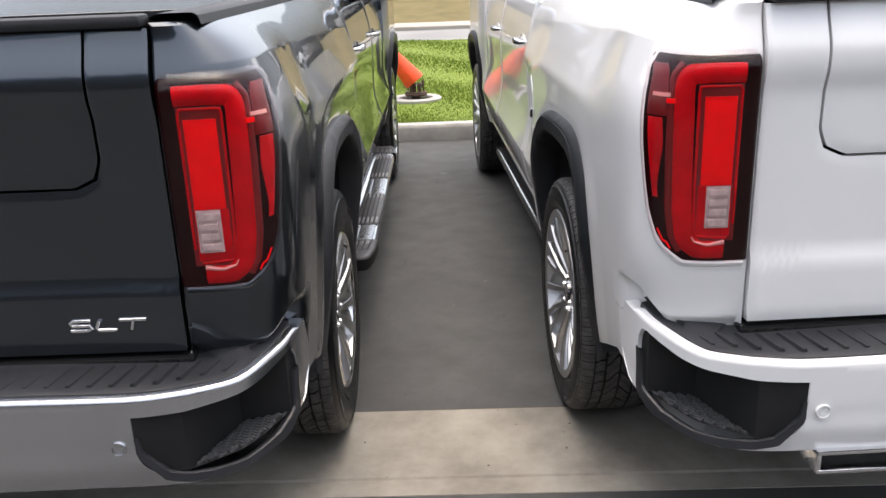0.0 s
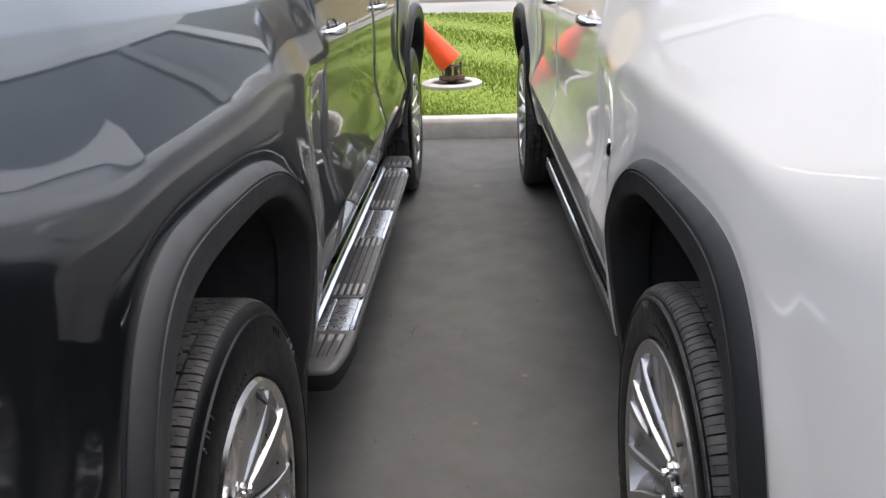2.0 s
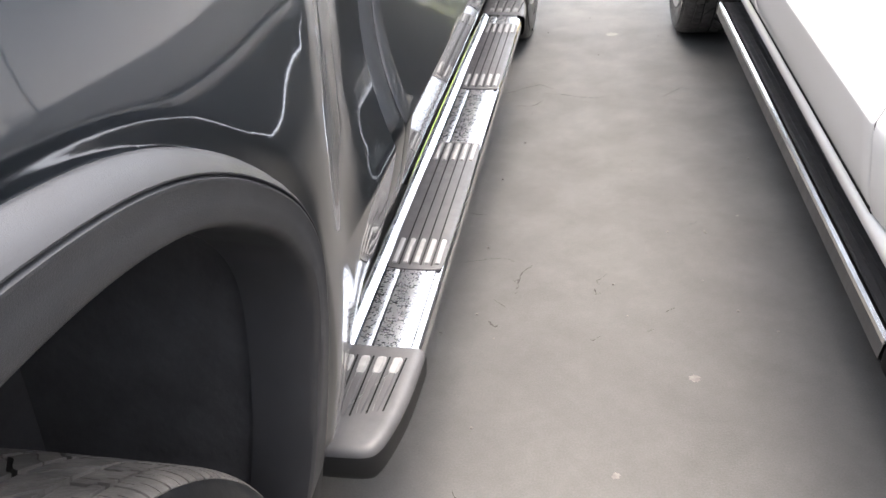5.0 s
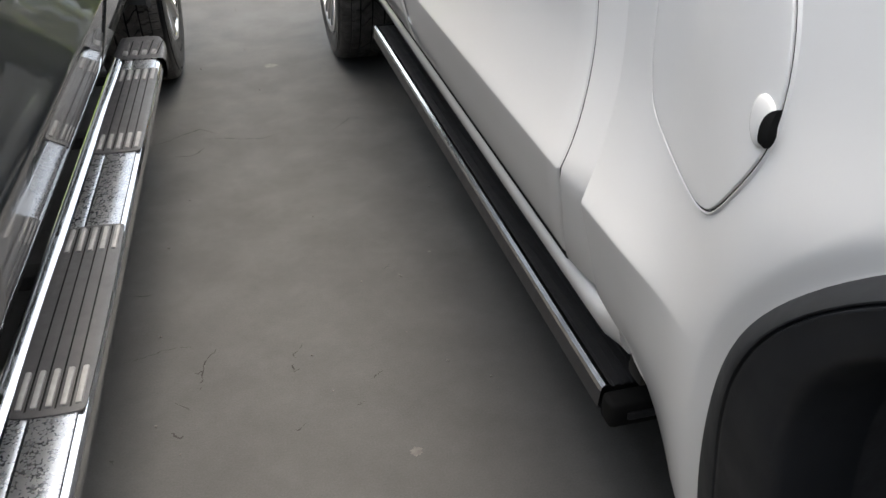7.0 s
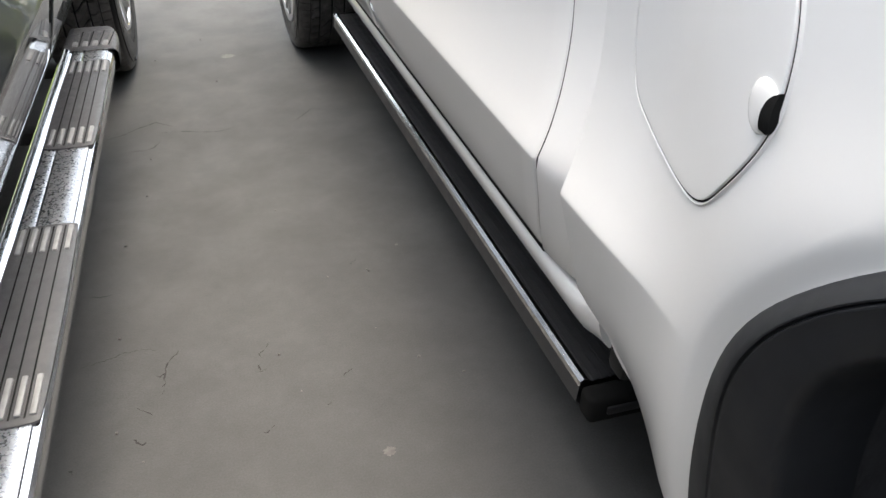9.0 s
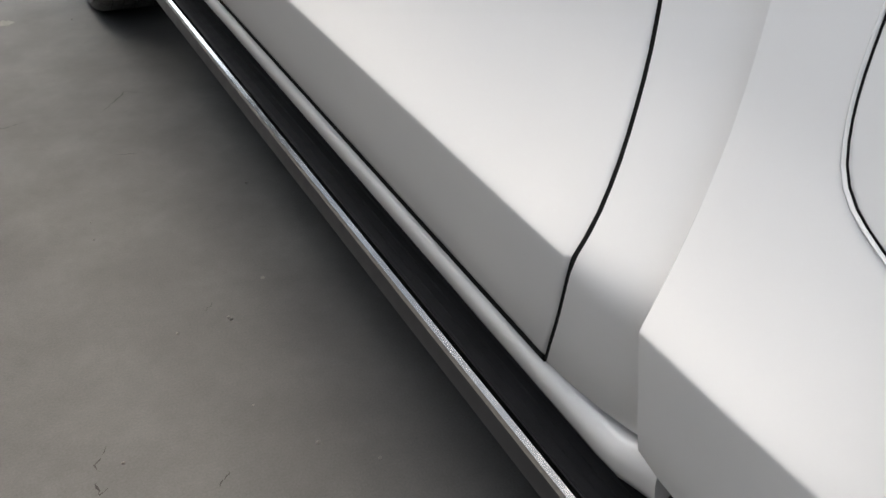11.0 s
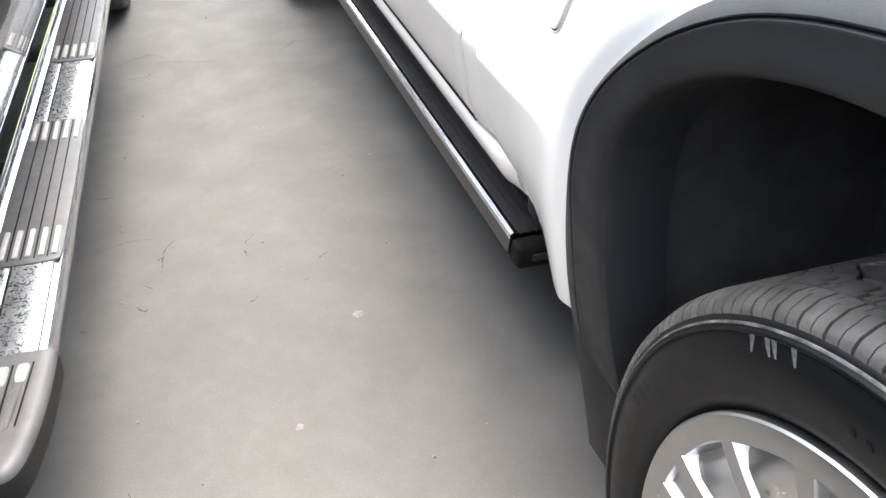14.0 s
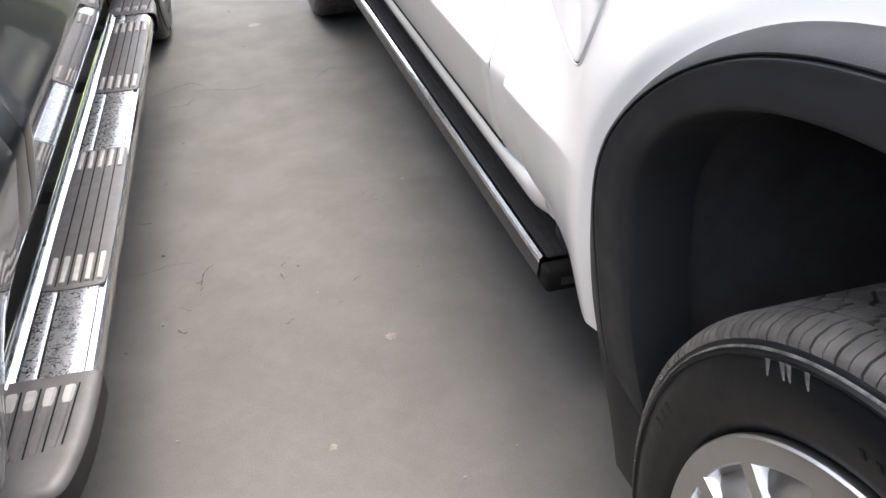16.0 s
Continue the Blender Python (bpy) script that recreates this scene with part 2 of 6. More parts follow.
def thing(name, m, label, category, group="", kind=""):
    ob = new(name)
    ob.empty_display_size = 0.2
    ob.matrix_world = m
    return tagged(ob, label, category, group, kind)


def add_grid(bm, rows, close_u=False, close_v=False):
    """Quads over rows of points."""
    vs = [[bm.verts.new(p) for p in r] for r in rows]
    nu, nv = len(vs), len(vs[0])
    for i in range(nu if close_u else nu - 1):
        for j in range(nv if close_v else nv - 1):
            a, b, c, d = vs[i][j], vs[(i + 1) % nu][j], vs[(i + 1) % nu][(j + 1) % nv], vs[i][(j + 1) % nv]
            bm.faces.new((a, b, c, d))
    return vs


def box(bm, x0, x1, y0, y1, z0, z1, bevel=0.0, seg=2):
    r = bmesh.ops.create_cube(bm, size=1.0, matrix=Matrix.Translation(((x0 + x1) / 2, (y0 + y1) / 2, (z0 + z1) / 2)) @ Matrix.Diagonal((abs(x1 - x0), abs(y1 - y0), abs(z1 - z0), 1)))
    if bevel:
        es = list({e for v in r["verts"] for e in v.link_edges})
        bmesh.ops.bevel(bm, geom=es, offset=bevel, segments=seg, affect="EDGES", profile=0.5)


def lathe(bm, prof, n=64, axis="x"):
    rows = []
    for i in range(n):
        a = 2 * math.pi * i / n
        c, s = math.cos(a), math.sin(a)
        rows.append([(x, r * c, r * s) if axis == "x" else (r * c, r * s, x) for x, r in prof])
    add_grid(bm, rows, close_u=True)


def tube(bm, pts, r, n=10):
    pts = [Vector(p) for p in pts]
    rows = []
    for i, p in enumerate(pts):
        d = (pts[min(i + 1, len(pts) - 1)] - pts[max(i - 1, 0)]).normalized()
        u = d.cross(Vector((0.13, 0.21, 1))).normalized()
        v = d.cross(u)
        rows.append([p + r * (math.cos(2 * math.pi * k / n) * u + math.sin(2 * math.pi * k / n) * v) for k in range(n)])
    vs = add_grid(bm, rows, close_v=True)
    bm.faces.new(vs[0][::-1])
    bm.faces.new(vs[-1])


def curve1(table):
    """A smooth curve through a table of (t, value)."""
    t = [p[0] for p in table]
    v = [p[1] for p in table]
    n = len(t)
    s = []
    for i in range(n):
        a, b = max(i - 1, 0), min(i + 1, n - 1)
        s.append((v[b] - v[a]) / (t[b] - t[a]))

    def f(x):
        if x <= t[0]:
            return v[0] + s[0] * (x - t[0])
        if x >= t[-1]:
            return v[-1] + s[-1] * (x - t[-1])
        i = max(k for k in range(n - 1) if t[k] <= x)
        h = t[i + 1] - t[i]
        u = (x - t[i]) / h
        return ((2 * u ** 3 - 3 * u ** 2 + 1) * v[i] + (u ** 3 - 2 * u ** 2 + u) * h * s[i]
                + (-2 * u ** 3 + 3 * u ** 2) * v[i + 1] + (u ** 3 - u ** 2) * h * s[i + 1])
    return f


def smoothstep(a, b, x):
    u = min(1, max(0, (x - a) / (b - a)))
    return u * u * (3 - 2 * u)


def resample(pts, n, closed=False):
    """n points at even steps along a polyline."""
    p = [Vector(q) for q in pts] + ([Vector(pts[0])] if closed else [])
    d = [0]
    for a, b in zip(p, p[1:]):
        d.append(d[-1] + (b - a).length)
    out = []
    for k in range(n):
        s = d[-1] * k / (n if closed else n - 1)
        i = max(j for j in range(len(d) - 1) if d[j] <= s + 1e-9)
        u = (s - d[i]) / max(d[i + 1] - d[i], 1e-9)
        out.append(p[i].lerp(p[i + 1], min(u, 1)))
    return out


def chaikin(pts, times=2, closed=False):
    p = [Vector(q) for q in pts]
    for _ in range(times):
        q = [] if closed else [p[0]]
        rng = range(len(p)) if closed else range(len(p) - 1)
        for i in rng:
            a, b = p[i], p[(i + 1) % len(p)]
            q += [a.lerp(b, 0.25), a.lerp(b, 0.75)]
        if not closed:
            q.append(p[-1])
        p = q
    return p


# ---- pickup truck: rear axle at the origin, y forward ----
BED_P = curve1([(0.45, 0.963), (0.50, 0.974), (0.56, 0.985), (0.64, 0.996), (0.745, 1.006), (0.85, 1.0135), (0.95, 1.0165), (1.05, 1.017), (1.15, 1.017), (1.30, 1.017), (1.50, 1.017)])
CAB_P = curve1([(0.45, 0.915), (0.53, 0.946), (0.60, 0.971), (0.68, 0.9915), (0.715, 1.0003), (0.731, 1.0043), (0.7375, 1.0056), (0.741, 1.0052), (0.748, 1.0032), (0.79, 0.9905), (0.85, 0.977), (0.92, 0.969),
                (1.05, 0.972), (1.14, 0.974), (1.20, 0.971), (1.26, 0.963), (1.32, 0.950), (1.37, 0.936), (1.42, 0.918)])


ARCH_OUT = [(0.616, 0.47), (0.611, 0.58), (0.603, 0.66), (0.592, 0.73), (0.573, 0.79), (0.540, 0.848), (0.488, 0.908), (0.425, 0.965), (0.350, 1.018), (0.25, 1.067), (0.12, 1.095), (-0.03, 1.107),
            (-0.22, 1.112), (-0.32, 1.103), (-0.388, 1.076), (-0.440, 1.033), (-0.486, 0.972), (-0.533, 0.87), (-0.558, 0.75), (-0.556, 0.62), (-0.535, 0.50)]
ARCH_IN = [(0.455, 0.45), (0.470, 0.58), (0.478, 0.69), (0.475, 0.775), (0.461, 0.838), (0.425, 0.890), (0.368, 0.937), (0.295, 0.977), (0.20, 1.004), (0.10, 1.015),
           (-0.05, 1.019), (-0.18, 1.017), (-0.28, 1.000), (-0.355, 0.955), (-0.42, 0.865), (-0.458, 0.75), (-0.456, 0.60), (-0.44, 0.47)]
SHIFT = Vector((0.0, 0.0, 0.0))  # the wheel arch on each truck: moved forward, moved up, front leg drawn back


def arch_pull(z):
    return SHIFT.z * smoothstep(0.95, 0.76, z)


ARCH_LINE = np.array([tuple(p) for p in resample(chaikin(ARCH_OUT, 4), 140)])


ARCH_A, ARCH_D = ARCH_LINE[:-1], np.diff(ARCH_LINE, axis=0)
ARCH_DD = (ARCH_D ** 2).sum(1)


@functools.lru_cache(maxsize=None)
def flare(y, z):
    """The body stands out in a band round the wheel arch."""
    if z > 1.32 or abs(y) > 0.83:
        return 0.0
    rel = np.array((y - SHIFT.x + (arch_pull(z) if y > 0 else 0), z - SHIFT.y)) - ARCH_A
    u = np.clip((rel * ARCH_D).sum(1) / ARCH_DD, 0, 1)
    d = float(np.sqrt(((rel - ARCH_D * u[:, None]) ** 2).sum(1).min()))
    return 0.0085 * smoothstep(-0.004, 0.030, d) * (1 - smoothstep(0.035, 0.150, d)) * (1 - 0.20 * smoothstep(0.05, -0.45, y)) * (1 - 0.70 * smoothstep(0.92, 1.06, z))


def crease_z(y):
    """Height of the shoulder crease along the bed."""
    return 1.411 - 0.039 * (y + 0.80)


def bed_skin(y, z):
    """Upright lower side, then a facet that leans in by 18 degrees, a crease and the shoulder."""
    r = smoothstep(-0.35, -0.80, y)
    b = smoothstep(0.78, 0.36, y) * smoothstep(-0.66, -0.30, y)  # over the wheel arch the upright side reaches higher
    z0, wd, k = 1.128 + 0.062 * b + 0.070 * r, 0.060 - 0.026 * b + 0.060 * r, 0.335 + 0.025 * b

    def lean(zz):
        h = zz - z0
        return 0.0 if h <= 0 else k * h * h / (2 * wd) if h < wd else k * (h - wd / 2)
    zc = crease_z(y)
    if z <= zc:
        return BED_P(z) - lean(z)
    xc = BED_P(zc) - lean(zc)
    u = (z - zc) / (1.487 - zc)
    return xc + (0.876 - xc) * u + 0.006 * math.sin(math.pi * min(1.0, u))


@functools.lru_cache(maxsize=None)
def x_bed(y, z):
    k = smoothstep(0.60, 0.84, z)
    w = smoothstep(0.87 - 0.03 * k, 0.64 - 0.06 * k, y)
    w = w + (1 - w) * smoothstep(1.08, 1.22, z)
    return bed_skin(y, z) * w + (CAB_P(z) + 0.004) * (1 - w) + flare(y, z) * w


def x_door(y, z):
    return CAB_P(z)


def x_fender(y, z):
    w = smoothstep(3.05, 3.35, y)
    return flare(y - 3.745, z) * w + (BED_P(z) - 0.004) * w + CAB_P(z) * (1 - w) - 0.10 * max(0, (y - 4.05) / 0.6) ** 2


NARCH = 84


def arch_points(pts, yc):
    k = 1.0 if pts is ARCH_OUT else -0.55
    return [Vector((p.x + yc + SHIFT.x - (k * arch_pull(p.y) if p.x > 0 else 0), p.y + SHIFT.y)) for p in resample(chaikin(pts, 2), NARCH)]


def arch_panel(bm, sx, arch, outer, xf, rings=26):
    """Skin between a wheel arch and the panel's outer edge."""
    out = resample(outer, len(arch))
    rows = []
    for k in range(rings + 1):
        u = k / rings
        rows.append([(sx * xf(a.x + (o.x - a.x) * u, a.y + (o.y - a.y) * u), a.x + (o.x - a.x) * u, a.y + (o.y - a.y) * u) for a, o in zip(arch, out)])
    edge = [(p[0] - sx * 0.030, p[1], p[2]) for p in rows[-1]]
    rows.append([(p[0] - sx * 0.006, p[1], p[2]) for p in rows[-1]])
    rows.append(edge)
    return add_grid(bm, rows)


def side_panel(bm, sx, ya, yb, zb, zt, xf, nu=24, nv=76, depth=0.035):
    """A door-like skin between two upright edges ya(z), yb(z), with turned-in edges."""
    us = [(0, depth), (0, 0.004), (0.006, 0)] + [(0.006 + 0.988 * i / nu, 0) for i in range(1, nu)] + [(0.994, 0), (1, 0.004), (1, depth)]
    tight = [(q - zb) / (zt - zb) for q in (0.732, 0.7355, 0.7385, 0.7415, 0.745)]
    vs = sorted([0.008 + 0.984 * i / nv for i in range(1, nv)] + tight)
    vv = [(0, depth), (0, 0.004), (0.008, 0)] + [(v, 0) for v in vs] + [(0.992, 0), (1, 0.004), (1, depth)]
    rows = []
    for v, dv in vv:
        z = zb + (zt - zb) * v
        r = []
        for u, du in us:
            y = ya(z) + (yb(z) - ya(z)) * u
            r.append((sx * (xf(y, z) - max(du, dv)), y, z))
        rows.append(r)
    return add_grid(bm, rows)


def arch_trim(bm, sx, yc, xf):
    a, b = arch_points(ARCH_OUT, yc), arch_points(ARCH_IN, yc)
    sec = [(0.0, -0.006), (0.0, 0.002), (0.02, 0.005), (0.10, 0.0125), (0.20, 0.0195), (0.27, 0.0225), (0.290, 0.0222), (0.300, 0.0185), (0.318, 0.0180), (0.330, 0.0205), (0.345, 0.0225), (0.375, 0.0225),
           (0.40, 0.0215), (0.65, 0.0185), (0.88, 0.0150), (0.95, 0.0110), (0.99, 0.003), (1.0, -0.006), (1.03, -0.035), (1.04, -0.075)]
    rows = []
    for u, d in sec:
        r = []
        for p, q in zip(a, b):
            y, z = p.x + (q.x - p.x) * u, p.y + (q.y - p.y) * u
            r.append((sx * (xf(p.x, p.y) + (d * (0.35 + 0.65 * smoothstep(0.58, 0.88, p.y)) if d > 0 else d)), y, z))
        rows.append(r)
    add_grid(bm, rows)


def wheel_liner(bm, sx, yc):
    b = arch_points(ARCH_IN, yc)
    yc += SHIFT.x
    low = [Vector((yc + 0.415, 0.30)), Vector((yc + 0.425, 0.38))] + [Vector((p.x, p.y)) for p in b] + [Vector((yc - 0.46, 0.40))]
    rows = [[(sx * x, yc + (p.x - yc) * k, p.y + dz) for p in low] for x, k, dz in ((0.965, 1.0, 0), (0.95, 1.03, 0.015), (0.86, 1.05, 0.03), (0.74, 1.04, 0.03), (0.62, 1.0, 0.0), (0.615, 0.5, -0.2), (0.612, 0.02, -0.35))]
    add_grid(bm, rows)


def corner_plan(z, th, off=0.0):
    """Plan of the bed's rear corner: th 0 at the side, pi/2 at the tailgate."""
    x1 = x_bed(-0.80, z)
    c, s = max(math.cos(th), 0) ** 0.51, max(math.sin(th), 0) ** 0.53
    tuck = 0.03 * smoothstep(1.36, 1.48, z)
    y = -0.80 - (0.295 - tuck) * s
    x = 0.79 + (x1 - 0.79) * c
    nx, ny = math.cos(th), -math.sin(th)
    # drawn in above the bumper, so that its pad runs on round the corner
    ze = 0.834 - 0.046 * smoothstep(0.35, 1.0, th)
    off -= 0.014 * smoothstep(0.945, 0.80, z) * smoothstep(0.06, 0.5, th)
    off -= (0.050 - 0.034 * smoothstep(0.35, 1.1, th)) * smoothstep(ze + 0.018, ze - 0.018, z) * smoothstep(0.05, 0.22, th)
    return x + off * nx, y + off * ny


def x_normal(xf, sx, y, z, e=0.0012):
    n = Vector((1.0, -(xf(y + e, z) - xf(y - e, z)) / (2 * e), -(xf(y, z + e) - xf(y, z - e)) / (2 * e))).normalized()
    return Vector((sx * n.x, n.y, n.z))


def true_normals(ob, normals):
    """Shade the skin with the surface's own normals; turned-in edges keep theirs."""
    me = ob.data
    key = lambda v: (round(v.co.x, 4), round(v.co.y, 4), round(v.co.z, 4))
    for p in me.polygons:
        n = normals.get(key(me.vertices[p.vertices[0]]))
        if n is not None and n.dot(p.normal) < -0.5:
            p.flip()
    out = []
    for p in me.polygons:
        for li in p.loop_indices:
            n = normals.get(key(me.vertices[me.loops[li].vertex_index]))
            out.append(n if n is not None and n.dot(p.normal) > 0.80 else Vector((0, 0, 0)))
    me.normals_split_custom_set([tuple(n) for n in out])


def build_bed_side(sx, paint, truck):
    bm = bmesh.new()
    normals = {}

    def on(y, z):
        p = (sx * x_bed(y, z), y, z)
        normals[(round(p[0], 4), round(p[1], 4), round(p[2], 4))] = x_normal(x_bed, sx, y, z)
        return p
    zsplit, zfront = 1.138, 0.90
    line = [Vector((p[0] + SHIFT.x - (arch_pull(p[1]) if p[0] > 0 else 0), p[1] + SHIFT.y)) for p in ARCH_LINE]
    k0 = next(k for k, p in enumerate(line) if p.y >= zfront)
    p0 = line[k0 - 1].lerp(line[k0], (zfront - line[k0 - 1].y) / (line[k0].y - line[k0 - 1].y))
    fz, fy = [p.y for p in line[:k0 + 1]], [p.x for p in line[:k0 + 1]]
    n_front, n_rear = 9, 21
    n_top = NARCH - n_front - n_rear
    arch = resample([p0] + line[k0:], NARCH)
    outer = [Vector((0.937, zfront + (zsplit - zfront) * i / n_front)) for i in range(n_front)]
    outer += [Vector((0.937 - 1.737 * i / n_top, zsplit)) for i in range(n_top)]
    zs = [zsplit - (zsplit - 0.60) * i / (n_rear - 1) for i in range(n_rear)]
    outer += [Vector((-0.80, z)) for z in zs]
    rings = 24
    ease = [(k / rings) ** 1.55 for k in range(rings + 1)]
    rows = []
    for u in ease:
        rows.append([on(a.x + (o.x - a.x) * u, a.y + (o.y - a.y) * u) for a, o in zip(arch, outer)])
    vs = add_grid(bm, rows)
    # before the wheel: level rows, tight round the side crease, cut off below by a sweep up to the sill
    sweep_z, sweep_y = (0.470, 0.476, 0.488, 0.506, 0.530, 0.553, 0.568, 0.576, 0.582), (0.650, 0.676, 0.704, 0.735, 0.765, 0.803, 0.860, 0.912, 0.937)
    rz = sorted([0.470, 0.473, 0.478, 0.484] + [0.492 + 0.012 * k for k in range(20)] + [0.7335, 0.7365, 0.7385, 0.7405, 0.744, 0.752] + [0.762 + 0.0138 * k for k in range(10)] + [zfront])
    low_rows = []
    for z in rz:
        ya, yb = float(np.interp(z, fz, fy)), float(np.interp(z, sweep_z, sweep_y)) + (SHIFT.x - SHIFT.z) * smoothstep(0.60, 0.48, z)
        low_rows.append([on(ya + (yb - ya) * u, z) for u in ease])
    add_grid(bm, low_rows)
    front = [r[-1] for r in low_rows[:-1]] + [tuple(v.co) for v in vs[-1][:n_front]]
    low = list(low_rows[0])
    # upper side in level rows, two of them tight round the crease
    us = [0.937 - 1.737 * i / 64 for i in range(65)]
    vv = [i / 30 for i in range(30)] + [0.985, 1.0]
    upper = [[on(y, zsplit + (crease_z(y) - zsplit) * v) for y in us] for v in vv]
    upper += [[on(y, crease_z(y) + (1.487 - crease_z(y)) * v) for y in us] for v in (0.04, 0.2, 0.4, 0.6, 0.8, 1.0)]
    add_grid(bm, upper)
    front += [r[0] for r in upper]
    dip = [0.004 * smoothstep(0.585, 0.55, p[2]) for p in front]
    add_grid(bm, [front, [(p[0] - sx * 0.004, p[1] + 0.003, p[2] - d) for p, d in zip(front, dip)], [(p[0] - sx * (0.012 if d else 0.03), p[1] + 0.004, p[2] - 1.4 * d) for p, d in zip(front, dip)],
                  [(p[0] - sx * 0.06, p[1] + 0.004, p[2]) for p in front]])
    add_grid(bm, [low, [(p[0] - sx * 0.01, p[1], p[2] - 0.004) for p in low], [(p[0] - sx * 0.10, p[1], p[2] + 0.01) for p in low]])
    # rear corner
    zc = [r[-1][2] for r in upper[::-1]] + [z for z in zs[1:] if z > 0.885] + [0.880 - 0.0075 * k for k in range(19)]
    ths = [math.pi / 2 * i / 26 for i in range(27)]
    crow = []
    for z in zc:
        r = []
        for t in ths:
            q = corner_plan(z, t)
            p = (sx * q[0], q[1], z)
            t0, t1 = max(0.004, t - 0.01), min(math.pi / 2 - 0.004, t + 0.01)
            a, b = corner_plan(z, t0), corner_plan(z, t1)
            c, d = corner_plan(z - 0.0012, max(t, 0.004)), corner_plan(z + 0.0012, max(t, 0.004))
            n = Vector((b[0] - a[0], b[1] - a[1], 0)).cross(Vector((d[0] - c[0], d[1] - c[1], 0.0024))).normalized()
            if n.x < 0:
                n.negate()
            if t > 0:
                normals[(round(p[0], 4), round(p[1], 4), round(p[2], 4))] = Vector((sx * n.x, n.y, n.z))
            r.append(p)
        crow.append(r + [(sx * 0.784, -1.092 + 0.03 * smoothstep(1.36, 1.48, z), z), (sx * 0.783, -1.05, z)])
    under = [(sx * corner_plan(z, t)[0], corner_plan(z, t)[1], z) for z in (0.745, 0.73, 0.715, 0.70, 0.65, 0.60) for t in [0.02 * k for k in range(8)]]
    add_grid(bm, [under[8 * k:8 * k + 8] for k in range(6)])
    last = crow[-1]
    crow.append([(p[0] * 0.985, p[1] + 0.02, p[2] - 0.012) for p in last])
    crow.append([(p[0] * 0.93, p[1] + 0.10, p[2] - 0.012) for p in last])
    add_grid(bm, crow)
    top = list(upper[-1]) + [(p[0], p[1], p[2]) for p in crow[0][1:]]
    add_grid(bm, [top, [(p[0] - sx * 0.012, p[1] + (0.01 if p[1] < -0.85 else 0), 1.494) for p in top], [(p[0] - sx * 0.03, p[1] + (0.03 if p[1] < -0.85 else 0), 1.494) for p in top]])
    bmesh.ops.remove_doubles(bm, verts=bm.verts[:], dist=0.0008)
    side = part("bed_side", bm, paint, truck, sharp=28)
    true_normals(side, normals)
    # black rail cap along the top of the bed
    bm = bmesh.new()
    sec = [(0.878, 1.486), (0.872, 1.504), (0.862, 1.510), (0.79, 1.510), (0.772, 1.502), (0.77, 1.44)]
    add_grid(bm, [[(sx * x, y, z) for x, z in sec] for y in [0.90 - 1.93 * i / 12 for i in range(13)]])
    part("bed_rail_cap", bm, BLACK_PLASTIC, truck, "black textured plastic cap on the bed rail")
    bm = bmesh.new()
    add_grid(bm, [[(sx * 0.77, y, z) for z in (0.92, 1.1, 1.3, 1.46)] for y in [0.88 - 1.93 * i / 12 for i in range(13)]])
    part("bed_inner_wall", bm, BLACK_PLASTIC, truck)
    return side


